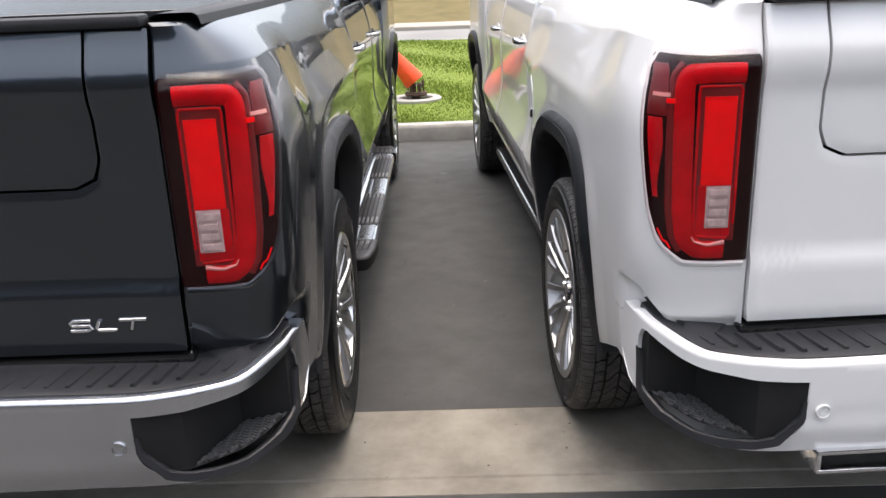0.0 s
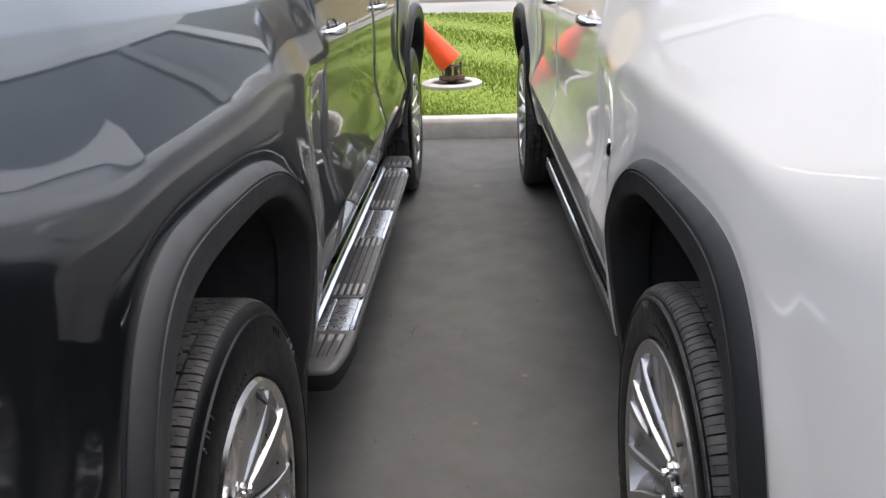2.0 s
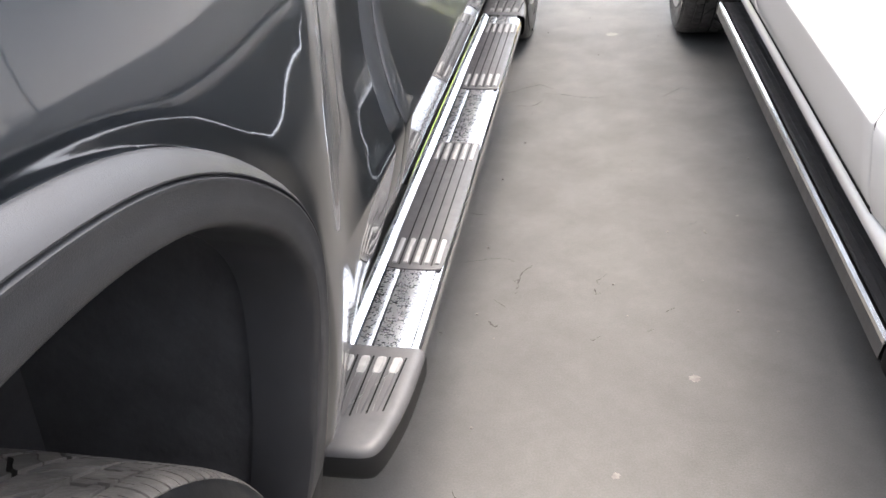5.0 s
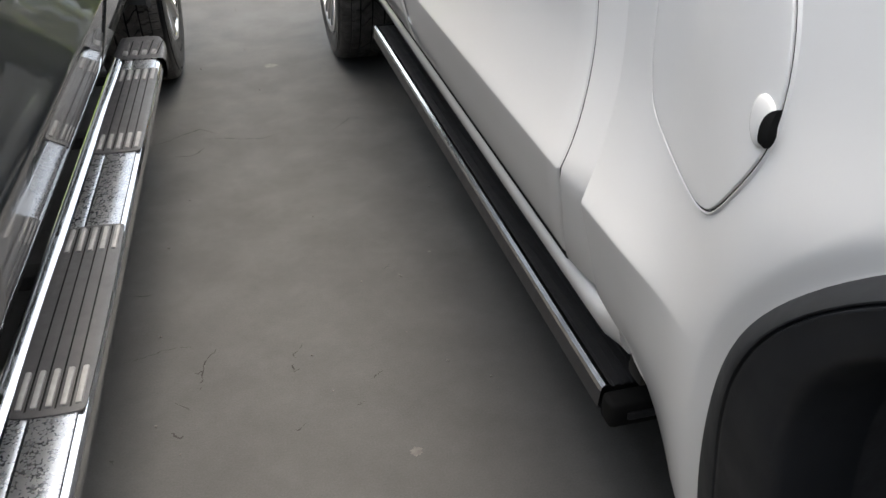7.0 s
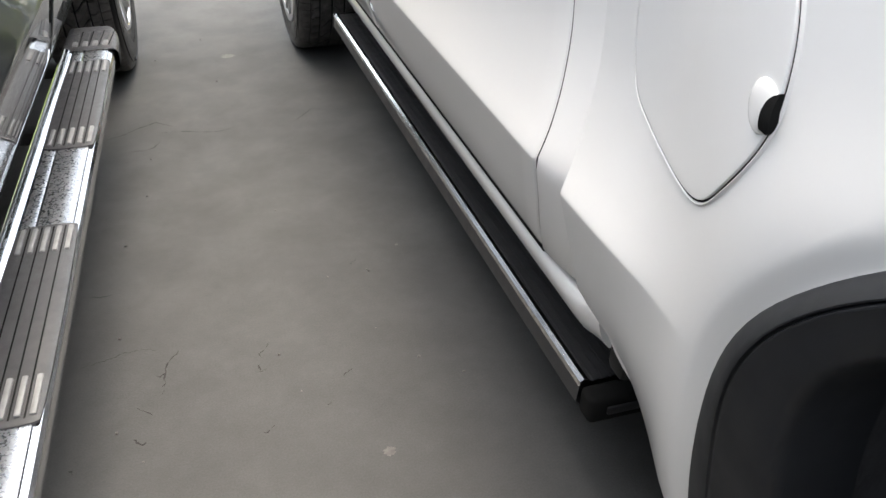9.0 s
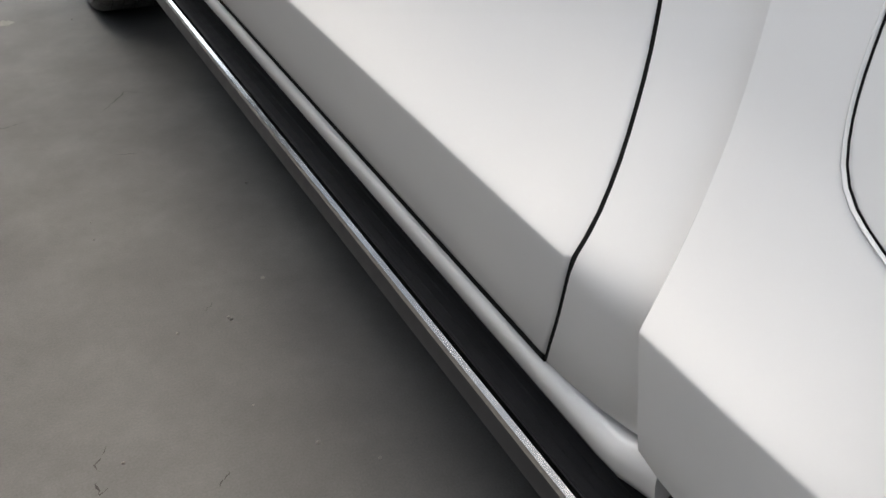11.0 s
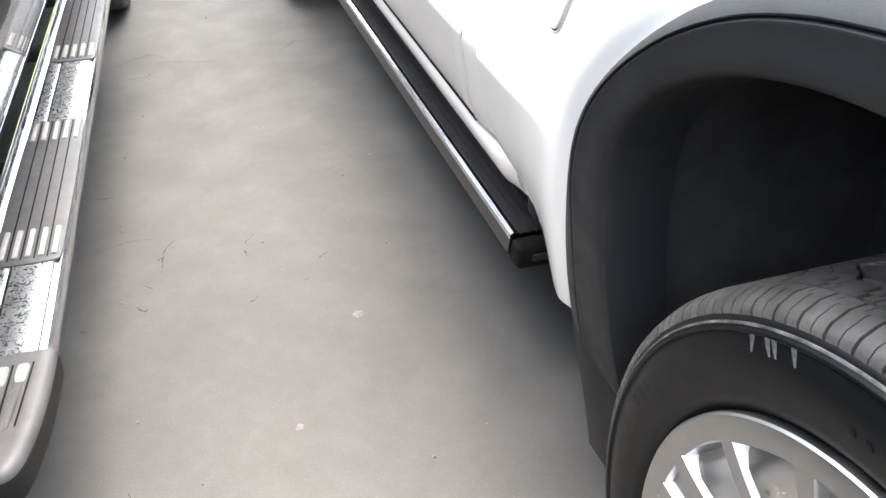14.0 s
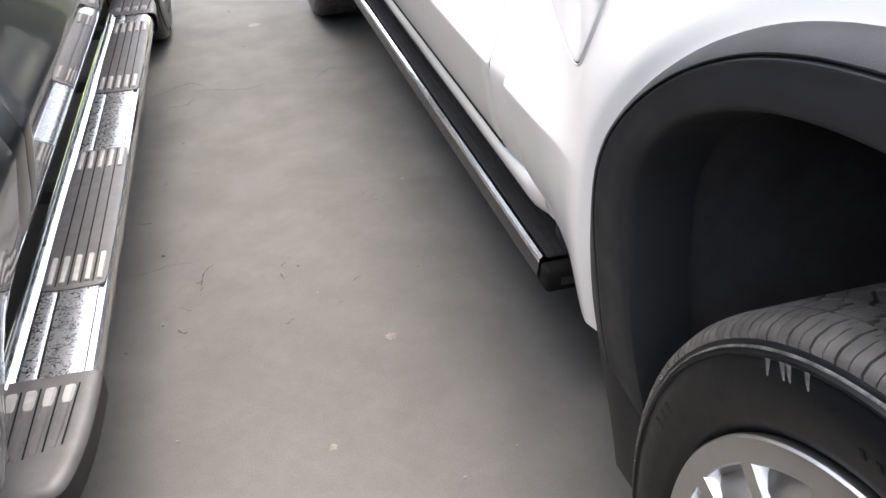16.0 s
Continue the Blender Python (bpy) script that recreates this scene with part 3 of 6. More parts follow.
def build_tail_light(sx, paint, truck):
    z0, z1 = 0.945, 1.402
    th_out = curve1([(0.945, 1.22), (0.965, 1.02), (1.0, 0.84), (1.06, 0.70), (1.15, 0.60), (1.25, 0.52), (1.35, 0.40), (1.385, 0.32), (1.402, 0.42)])
    steps = math.pi / 2 - np.linspace(0.016, 1.2452, 260) ** 2
    cache = {}

    def arc(z):
        """Way round the corner from the tailgate edge, as (ways, angles)."""
        k = round(z, 3)
        if k not in cache:
            p = np.array([corner_plan(k, t) for t in steps])
            cache[k] = (np.concatenate([[0], np.cumsum(np.sqrt((np.diff(p, axis=0) ** 2).sum(1)))]), steps)
        return cache[k]

    def at(q, z, off):
        ways, angles = arc(z)
        th = float(np.interp(q, ways, angles))
        x, y = corner_plan(z, th, off + 0.005 - 0.017 * max(0.0, (z - 1.366) / 0.036) ** 1.6)
        return (sx * x, y, z)

    def q_out(z):
        ways, angles = arc(z)
        return float(np.interp(-th_out(z), -angles, ways))

    def patch(za, zb, qa, qb, off, nu=12, nv=16, dome=0.0, rim=True, ease=1.0):
        """A lens piece between two edges, with turned-down rims."""
        bm = bmesh.new()
        rows = []
        for i in range(nv + 1):
            v = (i / nv) ** ease
            z = za + (zb - za) * v
            a, b = qa(z), qb(z)
            bulge = lambda u: dome * min(1.0, 3.2 * math.sqrt(max(0, u * (1 - u) * v * (1 - v)) * 4) ** 0.5)
            rows.append([at(a + (b - a) * k / nu, z, off + bulge(k / nu)) for k in range(nu + 1)])
        add_grid(bm, rows)
        ring = rows[0] + [r[-1] for r in rows[1:]] + rows[-1][-2::-1] + [r[0] for r in rows[-2:0:-1]]
        if not rim:
            return bm
        add_grid(bm, [ring, [(p[0] * 0.992, p[1] + 0.006, p[2]) for p in ring]], close_v=True)
        bmesh.ops.remove_doubles(bm, verts=bm.verts[:], dist=0.0004)
        return bm

    def band(path, half, off, rise, taper=0.0):
        """A rounded strip laid along a path of (way, height) on the corner."""
        ctrl = [Vector(p) for p in path]
        soft = [ctrl[0]]
        for a, b, d in zip(ctrl, ctrl[1:], ctrl[2:]):
            r = min(0.016, (b - a).length * 0.45, (d - b).length * 0.45)
            soft += [b + (a - b).normalized() * r, b, b + (d - b).normalized() * r]
        pts = resample(chaikin(soft + [ctrl[-1]], 2), 60)
        bm = bmesh.new()
        rows = []
        for i, p in enumerate(pts):
            d = (pts[min(i + 1, 59)] - pts[max(i - 1, 0)]).normalized()
            nrm = Vector((-d.y, d.x))
            h = half * (1 - taper * i / 59)
            rows.append([at(p.x + nrm.x * h * w, p.y + nrm.y * h * w, off + rise * (1 - w * w) - (0.010 if abs(w) > 1 else 0)) for w in (-1.02, -1, -0.75, -0.4, 0, 0.4, 0.75, 1, 1.02)])
        add_grid(bm, rows)
        return bm
    c = lambda v: (lambda z: v)
    lamp = part("tail_light", patch(z0, z1, c(0.0), q_out, 0.003, 26, 44, ease=1.9), LENS_DARK, truck, "smoked red tail light with bright red lamp bar and U-shaped band")
    part("red_band", band([(0.028, 1.352), (0.090, 1.353), (0.139, 1.350), (0.146, 1.325), (0.144, 1.20), (0.140, 1.06), (0.132, 0.995), (0.105, 0.972), (0.050, 0.972)], 0.020, 0.004, 0.006), LENS_RED, lamp, "deep red U-shaped light band")
    part("edge_band", band([(0.150, 1.372), (0.172, 1.345), (0.172, 1.20), (0.168, 1.06), (0.158, 1.00), (0.140, 0.968)], 0.0075, 0.004, 0.003), LENS_DEEP, lamp, "dim red outer edge of the light band")
    part("lamp_tray", patch(0.992, 1.330, c(0.030), c(0.119), 0.0035, 6, 14), LENS_DEEP, lamp)
    part("tray_rim", band([(0.033, 1.03), (0.033, 1.326), (0.117, 1.326), (0.117, 1.10), (0.113, 1.003), (0.045, 0.998)], 0.0028, 0.005, 0.0015), LENS_RED, lamp)
    bar = part("light_bar", patch(1.117, 1.298, c(0.043), c(0.106), 0.0050, 6, 12, 0.003), LENS_BRIGHT, lamp, "bright red lamp bar")
    part("bar_end", patch(1.298, 1.305, c(0.044), c(0.106), 0.0062, 6, 2), LENS_BRIGHT, bar)
    part("lamp_bowl", patch(1.003, 1.116, c(0.040), c(0.110), 0.0045, 6, 8), LENS_RED, lamp)
    rev = part("reverse_lamp", patch(1.022, 1.115, c(0.044), c(0.093), 0.0060, 8, 10), LENS_CLEAR, lamp, "ribbed clear reverse lamp")
    for k in range(4):
        z = 1.026 + k * 0.0222
        part("lens_step", patch(z, z + 0.0182, c(0.046), c(0.091), 0.0075, 8, 5, 0.004), LENS_CLEAR, rev)
    for k in range(13):
        q = 0.0462 + 0.0036 * k
        part("lens_rib", band([(q, 1.026), (q, 1.06), (q, 1.112)], 0.0013, 0.0105, 0.0022), LENS_CLEAR, rev)
    # glint in the lens drawn as a pale strip of its own colour
    part("glint_strip", band([(0.050, 0.990), (0.085, 0.984), (0.112, 0.992), (0.118, 1.004)], 0.0045, 0.0105, 0.002, 0.7), LENS_PINK, lamp, "pale pink strip drawn as a glint")
    part("side_marker", patch(1.262, 1.368, lambda z: q_out(z) - 0.066, lambda z: q_out(z) - 0.014, 0.0045, 8, 10, 0.003), LENS_DEEP, lamp, "red side marker lens")
    part("side_marker_bulb", patch(1.303, 1.311, lambda z: q_out(z) - 0.074, lambda z: q_out(z) - 0.030, 0.0085, 6, 3), LENS_PINK, lamp)
    part("side_marker_bulb", patch(1.290, 1.300, lambda z: q_out(z) - 0.084, lambda z: q_out(z) - 0.066, 0.0085, 4, 3), LENS_BRIGHT, lamp)
    part("side_reflector", patch(1.085, 1.258, lambda z: q_out(z) - 0.030 - 0.026 * smoothstep(1.09, 1.22, z), lambda z: q_out(z) - 0.018, 0.0045, 6, 14, 0.002), LENS_RED, lamp, "tapering red side reflector")
    # second glint, a thin bright red line at the lower corner
    part("corner_glint", band([(q_out(0.972) - 0.012, 0.972), (q_out(0.985) - 0.016, 0.985), (q_out(0.99) - 0.010, 0.990), (q_out(1.015) - 0.010, 1.015)], 0.0020, 0.0045, 0.001), LENS_BRIGHT, lamp)
    rim = [(q_out(z) + 0.004, z) for z in (1.40, 1.36, 1.28, 1.20, 1.12, 1.05, 1.00, 0.975, 0.955)] + [(q_out(0.947) + 0.002, 0.942), (0.06, 0.939), (0.004, 0.939)]
    part("lamp_surround", band(rim, 0.0110, -0.004, 0.0090), paint, truck, "rounded body edge round the tail light")
    # clear outer cover
    cover = part("lens_cover", patch(z0, z1, c(0.0), q_out, 0.0035, 40, 60, 0.0145, False, 1.9), LENS_COVER, lamp, "clear glossy lens cover")
    for p in cover.data.polygons:
        if p.normal.dot(Vector((sx * 0.6, -1, 0))) < 0:
            p.flip()


def tailgate_y(z):
    return -1.098 - 0.013 * smoothstep(0.953, 0.940, z) - 0.012 * smoothstep(1.30, 1.36, z) + 0.034 * smoothstep(1.38, 1.49, z)


def build_tailgate(paint, truck, badge):
    gate_in = [(-0.655, 1.485), (-0.655, 1.225), (-0.640, 1.185), (-0.595, 1.165), (0.595, 1.165), (0.640, 1.185), (0.655, 1.225), (0.655, 1.485)]
    bm = bmesh.new()
    # lower and side frame
    inner = resample([Vector(p) for p in gate_in], 120)
    outer = resample([Vector(p) for p in [(-0.780, 1.485), (-0.780, 0.798), (0.780, 0.798), (0.780, 1.485)]], 120)
    rows = [[(p.x, tailgate_y(p.y) + 0.02, p.y) for p in inner], [(p.x, tailgate_y(p.y) + 0.003, p.y) for p in inner]]
    for k in range(1, 21):
        u = (k / 20)
        rows.append([(p.x + (q.x - p.x) * u, tailgate_y(p.y + (q.y - p.y) * u) + (0.004 if k == 20 else 0), p.y + (q.y - p.y) * u) for p, q in zip(inner, outer)])
    rows.append([(q.x, tailgate_y(q.y) + 0.04, q.y) for q in outer])
    add_grid(bm, rows)
    gate = part("tailgate", bm, paint, truck, sharp=50)
    bm = bmesh.new()
    pan = [(-0.649, 1.485), (-0.649, 1.227), (-0.634, 1.19), (-0.592, 1.171), (0.592, 1.171), (0.634, 1.19), (0.649, 1.227), (0.649, 1.485)]
    p_in = resample([Vector(p) for p in pan], 120)
    rows = [[(p.x, tailgate_y(p.y) + 0.02, p.y) for p in p_in], [(p.x, tailgate_y(p.y) + 0.002, p.y) for p in p_in]]
    mid = resample([Vector((-0.30, 1.485)), Vector((-0.29, 1.36)), Vector((0.29, 1.36)), Vector((0.30, 1.485))], 120)
    for k in range(1, 15):
        u = k / 14
        rows.append([(p.x + (q.x - p.x) * u, tailgate_y(p.y + (q.y - p.y) * u) - 0.002, p.y + (q.y - p.y) * u) for p, q in zip(p_in, mid)])
    add_grid(bm, rows)
    add_grid(bm, [[(x, tailgate_y(z) - 0.002, z) for x in [-0.30 + 0.05 * i for i in range(13)]] for z in (1.36, 1.40, 1.44, 1.485)])
    part("inner_gate", bm, paint, gate, "drop-down inner tailgate panel", sharp=50)
    bm = bmesh.new()
    box(bm, -0.776, 0.776, -1.10, -1.03, 1.487, 1.512, 0.008)
    part("tailgate_cap", bm, BLACK_PLASTIC, gate, "black plastic cap on the tailgate edge")
    bm = bmesh.new()
    box(bm, -0.77, 0.77, -1.066, -1.03, 0.80, 1.487)
    part("tailgate_core", bm, GAP, gate)
    if badge:
        h, w = 0.0115, 0.0082
        strokes = {"S": [((0.046, h), (0.008, h), (0.0, 0.6 * h), (0.004, 0.0), (0.042, 0.0), (0.046, -0.6 * h), (0.038, -h), (0.0, -h))],
                   "L": [((0.008, h), (0.0, -0.5 * h), (0.004, -h), (0.044, -h))],
                   "T": [((-0.004, h), (0.054, h)), ((0.026, h), (0.020, -h))]}
        bm = bmesh.new()
        x0 = 0.536
        for ch in badge:
            for line in strokes[ch]:
                pts = [Vector((x0 + a, 0.868 + b)) for a, b in line]
                rows = []
                for i, p in enumerate(pts):
                    d = (pts[min(i + 1, len(pts) - 1)] - pts[max(i - 1, 0)]).normalized()
                    n = Vector((-d.y, d.x)) * w / 2
                    yy = tailgate_y(p.y)
                    rows.append([(p.x + n.x, yy + 0.004, p.y + n.y), (p.x + n.x, yy - 0.004, p.y + n.y), (p.x + n.x * 0.6, yy - 0.006, p.y + n.y * 0.6),
                                 (p.x - n.x * 0.6, yy - 0.006, p.y - n.y * 0.6), (p.x - n.x, yy - 0.004, p.y - n.y), (p.x - n.x, yy + 0.004, p.y - n.y)])
                vs = add_grid(bm, rows, close_v=True)
                bm.faces.new(vs[0])
                bm.faces.new(vs[-1][::-1])
            x0 += 0.056
        part("badge_lettering", bm, CHROME, gate, "chrome raised trim lettering", sharp=50)


def bumper_plan(s):
    """Half plan of the bumper, s 0 in the middle to 1 at the front of the corner."""
    pts = BUMPER_PLAN
    i = min(int(s * (len(pts) - 1)), len(pts) - 2)
    return pts[i].lerp(pts[i + 1], s * (len(pts) - 1) - i)


BUMPER_PLAN = resample(chaikin([(0, -1.245), (0.40, -1.245), (0.66, -1.240), (0.74, -1.230), (0.88, -1.188), (0.917, -1.160), (0.974, -1.065), (0.992, -1.02), (1.003, -0.93), (1.004, -0.84)], 2), 61)


BUMPER_WAY = [0.0]
for _p, _q in zip(BUMPER_PLAN, BUMPER_PLAN[1:]):
    BUMPER_WAY.append(BUMPER_WAY[-1] + (_q - _p).length)
BUMPER_TOP = curve1([(0.0, 0.749), (0.40, 0.748), (0.70, 0.742), (0.80, 0.742), (0.93, 0.749), (0.98, 0.758), (1.04, 0.768), (1.10, 0.776), (1.16, 0.779), (1.30, 0.779)])


def on_bumper(a, z, off=0.0):
    """Point of the bumper's outer face at way a from the middle."""
    s = float(np.interp(a, BUMPER_WAY, [i / 60 for i in range(61)]))
    p, q0, q1 = bumper_plan(s), bumper_plan(max(0, s - 0.012)), bumper_plan(min(1, s + 0.012))
    d = (q1 - q0).normalized()
    return p.x + d.y * off, p.y - d.x * off, z


def inside(poly, x, y):
    r = False
    for (x0, y0), (x1, y1) in zip(poly, poly[1:] + poly[:1]):
        if (y0 > y) != (y1 > y) and x < (x1 - x0) * (y - y0) / (y1 - y0) + x0:
            r = not r
    return r


def build_bumper(mat, truck, exhaust):
    hole_top = [(0.683, 0.706), (0.79, 0.705), (0.905, 0.721), (0.965, 0.729), (1.02, 0.742), (1.07, 0.756), (1.092, 0.752)]
    hole_side = [(1.092, 0.752), (1.110, 0.722), (1.112, 0.69), (1.106, 0.65), (1.102, 0.586)]
    hole_low = [(1.102, 0.586), (1.035, 0.551), (0.92, 0.542), (0.84, 0.530), (0.785, 0.533), (0.735, 0.547)]
    hole_in = [(0.735, 0.547), (0.700, 0.585), (0.684, 0.610), (0.683, 0.706)]
    out_top = [(0.60, BUMPER_TOP(0.60))] + [(a, BUMPER_TOP(a)) for a in (0.70, 0.80, 0.90, 0.96, 1.0, 1.04, 1.08, 1.12, 1.15)]
    out_side = [(1.15, BUMPER_TOP(1.15)), (1.205, 0.779), (1.235, 0.715), (1.232, 0.662), (1.168, 0.60), (1.108, 0.580)]
    out_low = [(1.108, 0.580), (1.035, 0.548), (0.92, 0.536), (0.855, 0.519), (0.79, 0.518), (0.70, 0.526), (0.60, 0.530)]
    out_in = [(0.60, 0.530), (0.60, BUMPER_TOP(0.60))]
    counts = (30, 12, 22, 12)

    def outline(sides):
        pts = []
        for side, n in zip(sides, counts):
            pts += resample([Vector(p) for p in side], n + 1)[:-1]
        return pts
    hole, outer = outline((hole_top, hole_side, hole_low, hole_in)), outline((out_top, out_side, out_low, out_in))
    depth = lambda z: -0.30 * max(0.0, 0.592 - z) - 0.0025 * smoothstep(0.58, 0.62, z) * smoothstep(0.66, 0.62, z)
    bm, tbm = bmesh.new(), bmesh.new()
    pockets = []
    for sx in (1, -1):
        m = lambda p: (sx * p[0], p[1], p[2])
        face = lambda a, z, off=0.0: m(on_bumper(a, z, off + depth(z)))
        # corner skin round the step pocket
        rows = [[face(h.x, h.y, -0.012) for h in hole], [face(h.x, h.y, -0.002) for h in hole]]
        for k in range(0, 9):
            u = 0.02 + 0.98 * k / 8
            rows.append([face(h.x + (o.x - h.x) * u, h.y + (o.y - h.y) * u) for h, o in zip(hole, outer)])
        add_grid(bm, rows, close_v=True)
        # middle skin
        add_grid(bm, [[face(a, 0.530 + (BUMPER_TOP(a) - 0.530) * v) for v in [k / 12 for k in range(13)]] for a in [0.05 * k for k in range(13)]])
        # rolled top edge, leg edge and underside
        edge = [(0.05 * k, BUMPER_TOP(0.05 * k)) for k in range(12)] + [(p.x, p.y) for p in outer[:counts[0] + counts[1]]]
        n_t = 12 + counts[0]
        add_grid(bm, [[m(on_bumper(a, z + dz if k < n_t else z, off)) for k, (a, z) in enumerate(edge)] for off, dz in ((0, 0), (-0.003, 0.006), (-0.010, 0.010), (-0.034, 0.008))])
        low = [(0.05 * k, 0.530) for k in range(12)] + [(p.x, p.y) for p in outer[counts[0] + counts[1]:counts[0] + counts[1] + counts[2] + 1]][::-1]
        add_grid(bm, [[face(a, z) for a, z in low], [face(a, z - 0.006, -0.010) for a, z in low], [face(a, z + 0.004, -0.10) for a, z in low]])
        # moulded pocket: lip, walls, floor
        pbm = bmesh.new()
        lip_out = resample([Vector(p) for p in [(1.112, 0.70), (1.106, 0.65), (1.104, 0.590), (1.035, 0.553), (0.92, 0.544), (0.84, 0.533), (0.785, 0.536), (0.735, 0.550), (0.686, 0.610), (0.684, 0.66)]], 50)
        lip_in = resample([Vector(p) for p in [(1.085, 0.69), (1.078, 0.65), (1.066, 0.612), (0.995, 0.586), (0.90, 0.570), (0.84, 0.566), (0.785, 0.568), (0.752, 0.578), (0.700, 0.628), (0.697, 0.66)]], 50)
        lip_in = [q.lerp(p, 0.34) for p, q in zip(lip_out, lip_in)]
        lbm = bmesh.new()
        add_grid(lbm, [[m(on_bumper(p.x, p.y - 0.012, -0.03)) for p in lip_out], [m(on_bumper(p.x, p.y, -0.002)) for p in lip_out], [m(on_bumper(p.x, p.y, 0.003)) for p in lip_out],
                       [m(on_bumper(q.x + (p.x - q.x) * 0.1, q.y + (p.y - q.y) * 0.1, 0.001)) for p, q in zip(lip_out, lip_in)], [m(on_bumper(q.x, q.y, -0.004)) for q in lip_in], [m(on_bumper(q.x, q.y - 0.004, -0.016)) for q in lip_in]])
        zf = 0.573
        lip_plan = [on_bumper(p.x, 0, -0.008)[:2] for p in resample([Vector(p) for p in [(1.066, 0), (0.995, 0), (0.90, 0), (0.785, 0)]], 16)]
        fl = lip_plan + [(0.862, -1.045), (0.978, -1.040)]
        zfl = lambda x, y: zf + 0.20 * (x - 0.84)
        zbm = bmesh.new()
        pbm.faces.new([pbm.verts.new((sx * x, y, zfl(x, y))) for x, y in fl])
        hang = [on_bumper(a, 0, -0.012)[:2] for a in (1.112, 1.09)]
        wall = hang + [(0.978, -1.040), (0.862, -1.045), lip_plan[-1], on_bumper(0.735, 0, -0.016)[:2], on_bumper(0.70, 0, -0.012)[:2], on_bumper(0.682, 0, -0.002)[:2]]
        base = [0.605, 0.605, 0, 0, 0, 0.556, 0.585, 0.600]
        ceil_z = [0.765, 0.765, 0.745, 0.728, 0.714, 0.712, 0.712, 0.712]
        add_grid(pbm, [[(sx * x, y, (base[k] or zfl(x, y)) * (1 - v) + zt * v) for k, ((x, y), zt) in enumerate(zip(wall, ceil_z))] for v in (0.0, 0.5, 1.0)])
        add_grid(pbm, [[(sx * x, y, zt) for (x, y), zt in zip(wall, ceil_z)], [m(on_bumper(a, zt + 0.012, -0.008)) for a, zt in zip((1.112, 1.09, 1.06, 0.96, 0.85, 0.735, 0.70, 0.682), ceil_z)]])
        # zigzag ridges on the pocket floor
        for r in range(17):
            y0 = -1.052 - 0.0115 * r
            run = []
            for k in range(40):
                x = 0.770 + 0.0058 * k
                y = y0 + (0.0042 if (k // 2) % 2 else -0.0042)
                ok = inside(fl, x, y - 0.003) and inside(fl, x, y + 0.003) and inside(fl, x + 0.002, y) and inside(fl, x - 0.002, y)
                if ok:
                    run.append((x, y))
                if (not ok or k == 39) and len(run) > 2:
                    add_grid(zbm, [[(sx * x, y + w, zfl(x, y) + h) for w, h in ((-0.0042, 0.0002), (-0.0034, 0.0052), (0.0034, 0.0052), (0.0042, 0.0002))] for x, y in run])
                    run = []
                elif not ok:
                    run = []
        pockets.append((pbm, zbm, lbm))
        # ribbed step pad on top
        prow = []
        for k in range(61):
            a = 1.155 * k / 60
            t = BUMPER_TOP(a)
            wide = -0.150 + 0.085 * smoothstep(0.86, 1.08, a)
            at = lambda off, z: m(on_bumper(a, z, off))
            prow.append([at(-0.022, t + 0.002), at(-0.024, t + 0.012), at(-0.032, t + 0.015), at(-0.050, t + 0.017), at(wide + 0.035, t + 0.026), at(wide + 0.012, t + 0.028), at(wide - 0.010, t + 0.027), at(wide - 0.020, t + 0.010)])
        vs = add_grid(tbm, prow)
        tbm.faces.new(vs[-1])
        x = 0.03
        while x < 0.86:
            y0, y1 = -1.195, -1.118
            lean = 0.026
            yo = 0.0 if x < 0.66 else 0.055 * smoothstep(0.66, 0.90, x)
            q = [(x, y0 + yo), (x + 0.013, y0 + yo), (x + 0.013 + lean, y1 + yo * 0.5), (x + lean, y1 + yo * 0.5)]
            zz = [0.7640, 0.7640, 0.7715, 0.7715]
            lo = [tbm.verts.new((sx * u, v, z - 0.006)) for (u, v), z in zip(q, zz)]
            hi = [tbm.verts.new((sx * (u + (0.003 if n in (0, 3) else -0.003)), v, z + 0.0022)) for n, ((u, v), z) in enumerate(zip(q, zz))]
            tbm.faces.new(hi)
            for n in range(4):
                tbm.faces.new((lo[n], lo[(n + 1) % 4], hi[(n + 1) % 4], hi[n]))
            x += 0.046
    bmesh.ops.remove_doubles(bm, verts=bm.verts[:], dist=0.0005)
    bumper = part("rear_bumper", bm, mat, truck, sharp=40)
    for pbm, zbm, lbm in pockets:
        # one plastic, toned for light: shaded walls near-black, lip and ridges paler
        corner = part("corner_step", pbm, UNDER, bumper, "black moulded corner step", sharp=24)
        part("step_lip", lbm, STEP_PLASTIC, corner, "dark plastic lip, coloured paler where it faces the sky", sharp=24)
        part("zigzag_tread", zbm, TREAD_PLASTIC, corner, "raised zigzag tread, coloured paler for the sky light", smooth=False)
    part("step_pad", tbm, STEP_PLASTIC, bumper, "black ribbed plastic step pad")
    for sx in (1, -1):
        bm = bmesh.new()
        lathe(bm, [(0.0, 0.0), (0.001, 0.009), (-0.001, 0.010), (-0.001, 0.0125), (0.003, 0.0135), (0.003, 0.0165), (-0.004, 0.018)], 28)
        for v in bm.verts:
            v.co = Vector((v.co.y, -v.co.x, v.co.z))
        ob = part("parking_sensor", bm, mat, bumper, "round parking sensor")
        ob.matrix_local = pose(sx * 0.648, -1.2410, 0.636)
    if exhaust:
        for sx in (1, -1):
            bm = bmesh.new()
            for (a, b, c, d) in ((0.36, 0.645, 0.520, 0.533), (0.36, 0.645, 0.472, 0.483)):
                box(bm, sx * a, sx * b, -1.236, -1.12, c, d, 0.005)
            for a in (0.36, 0.634):
                box(bm, sx * a, sx * (a + 0.012), -1.234, -1.12, 0.474, 0.531, 0.004)
            ex = part("exhaust_outlet", bm, CHROME, bumper, "chrome rectangular exhaust outlet")
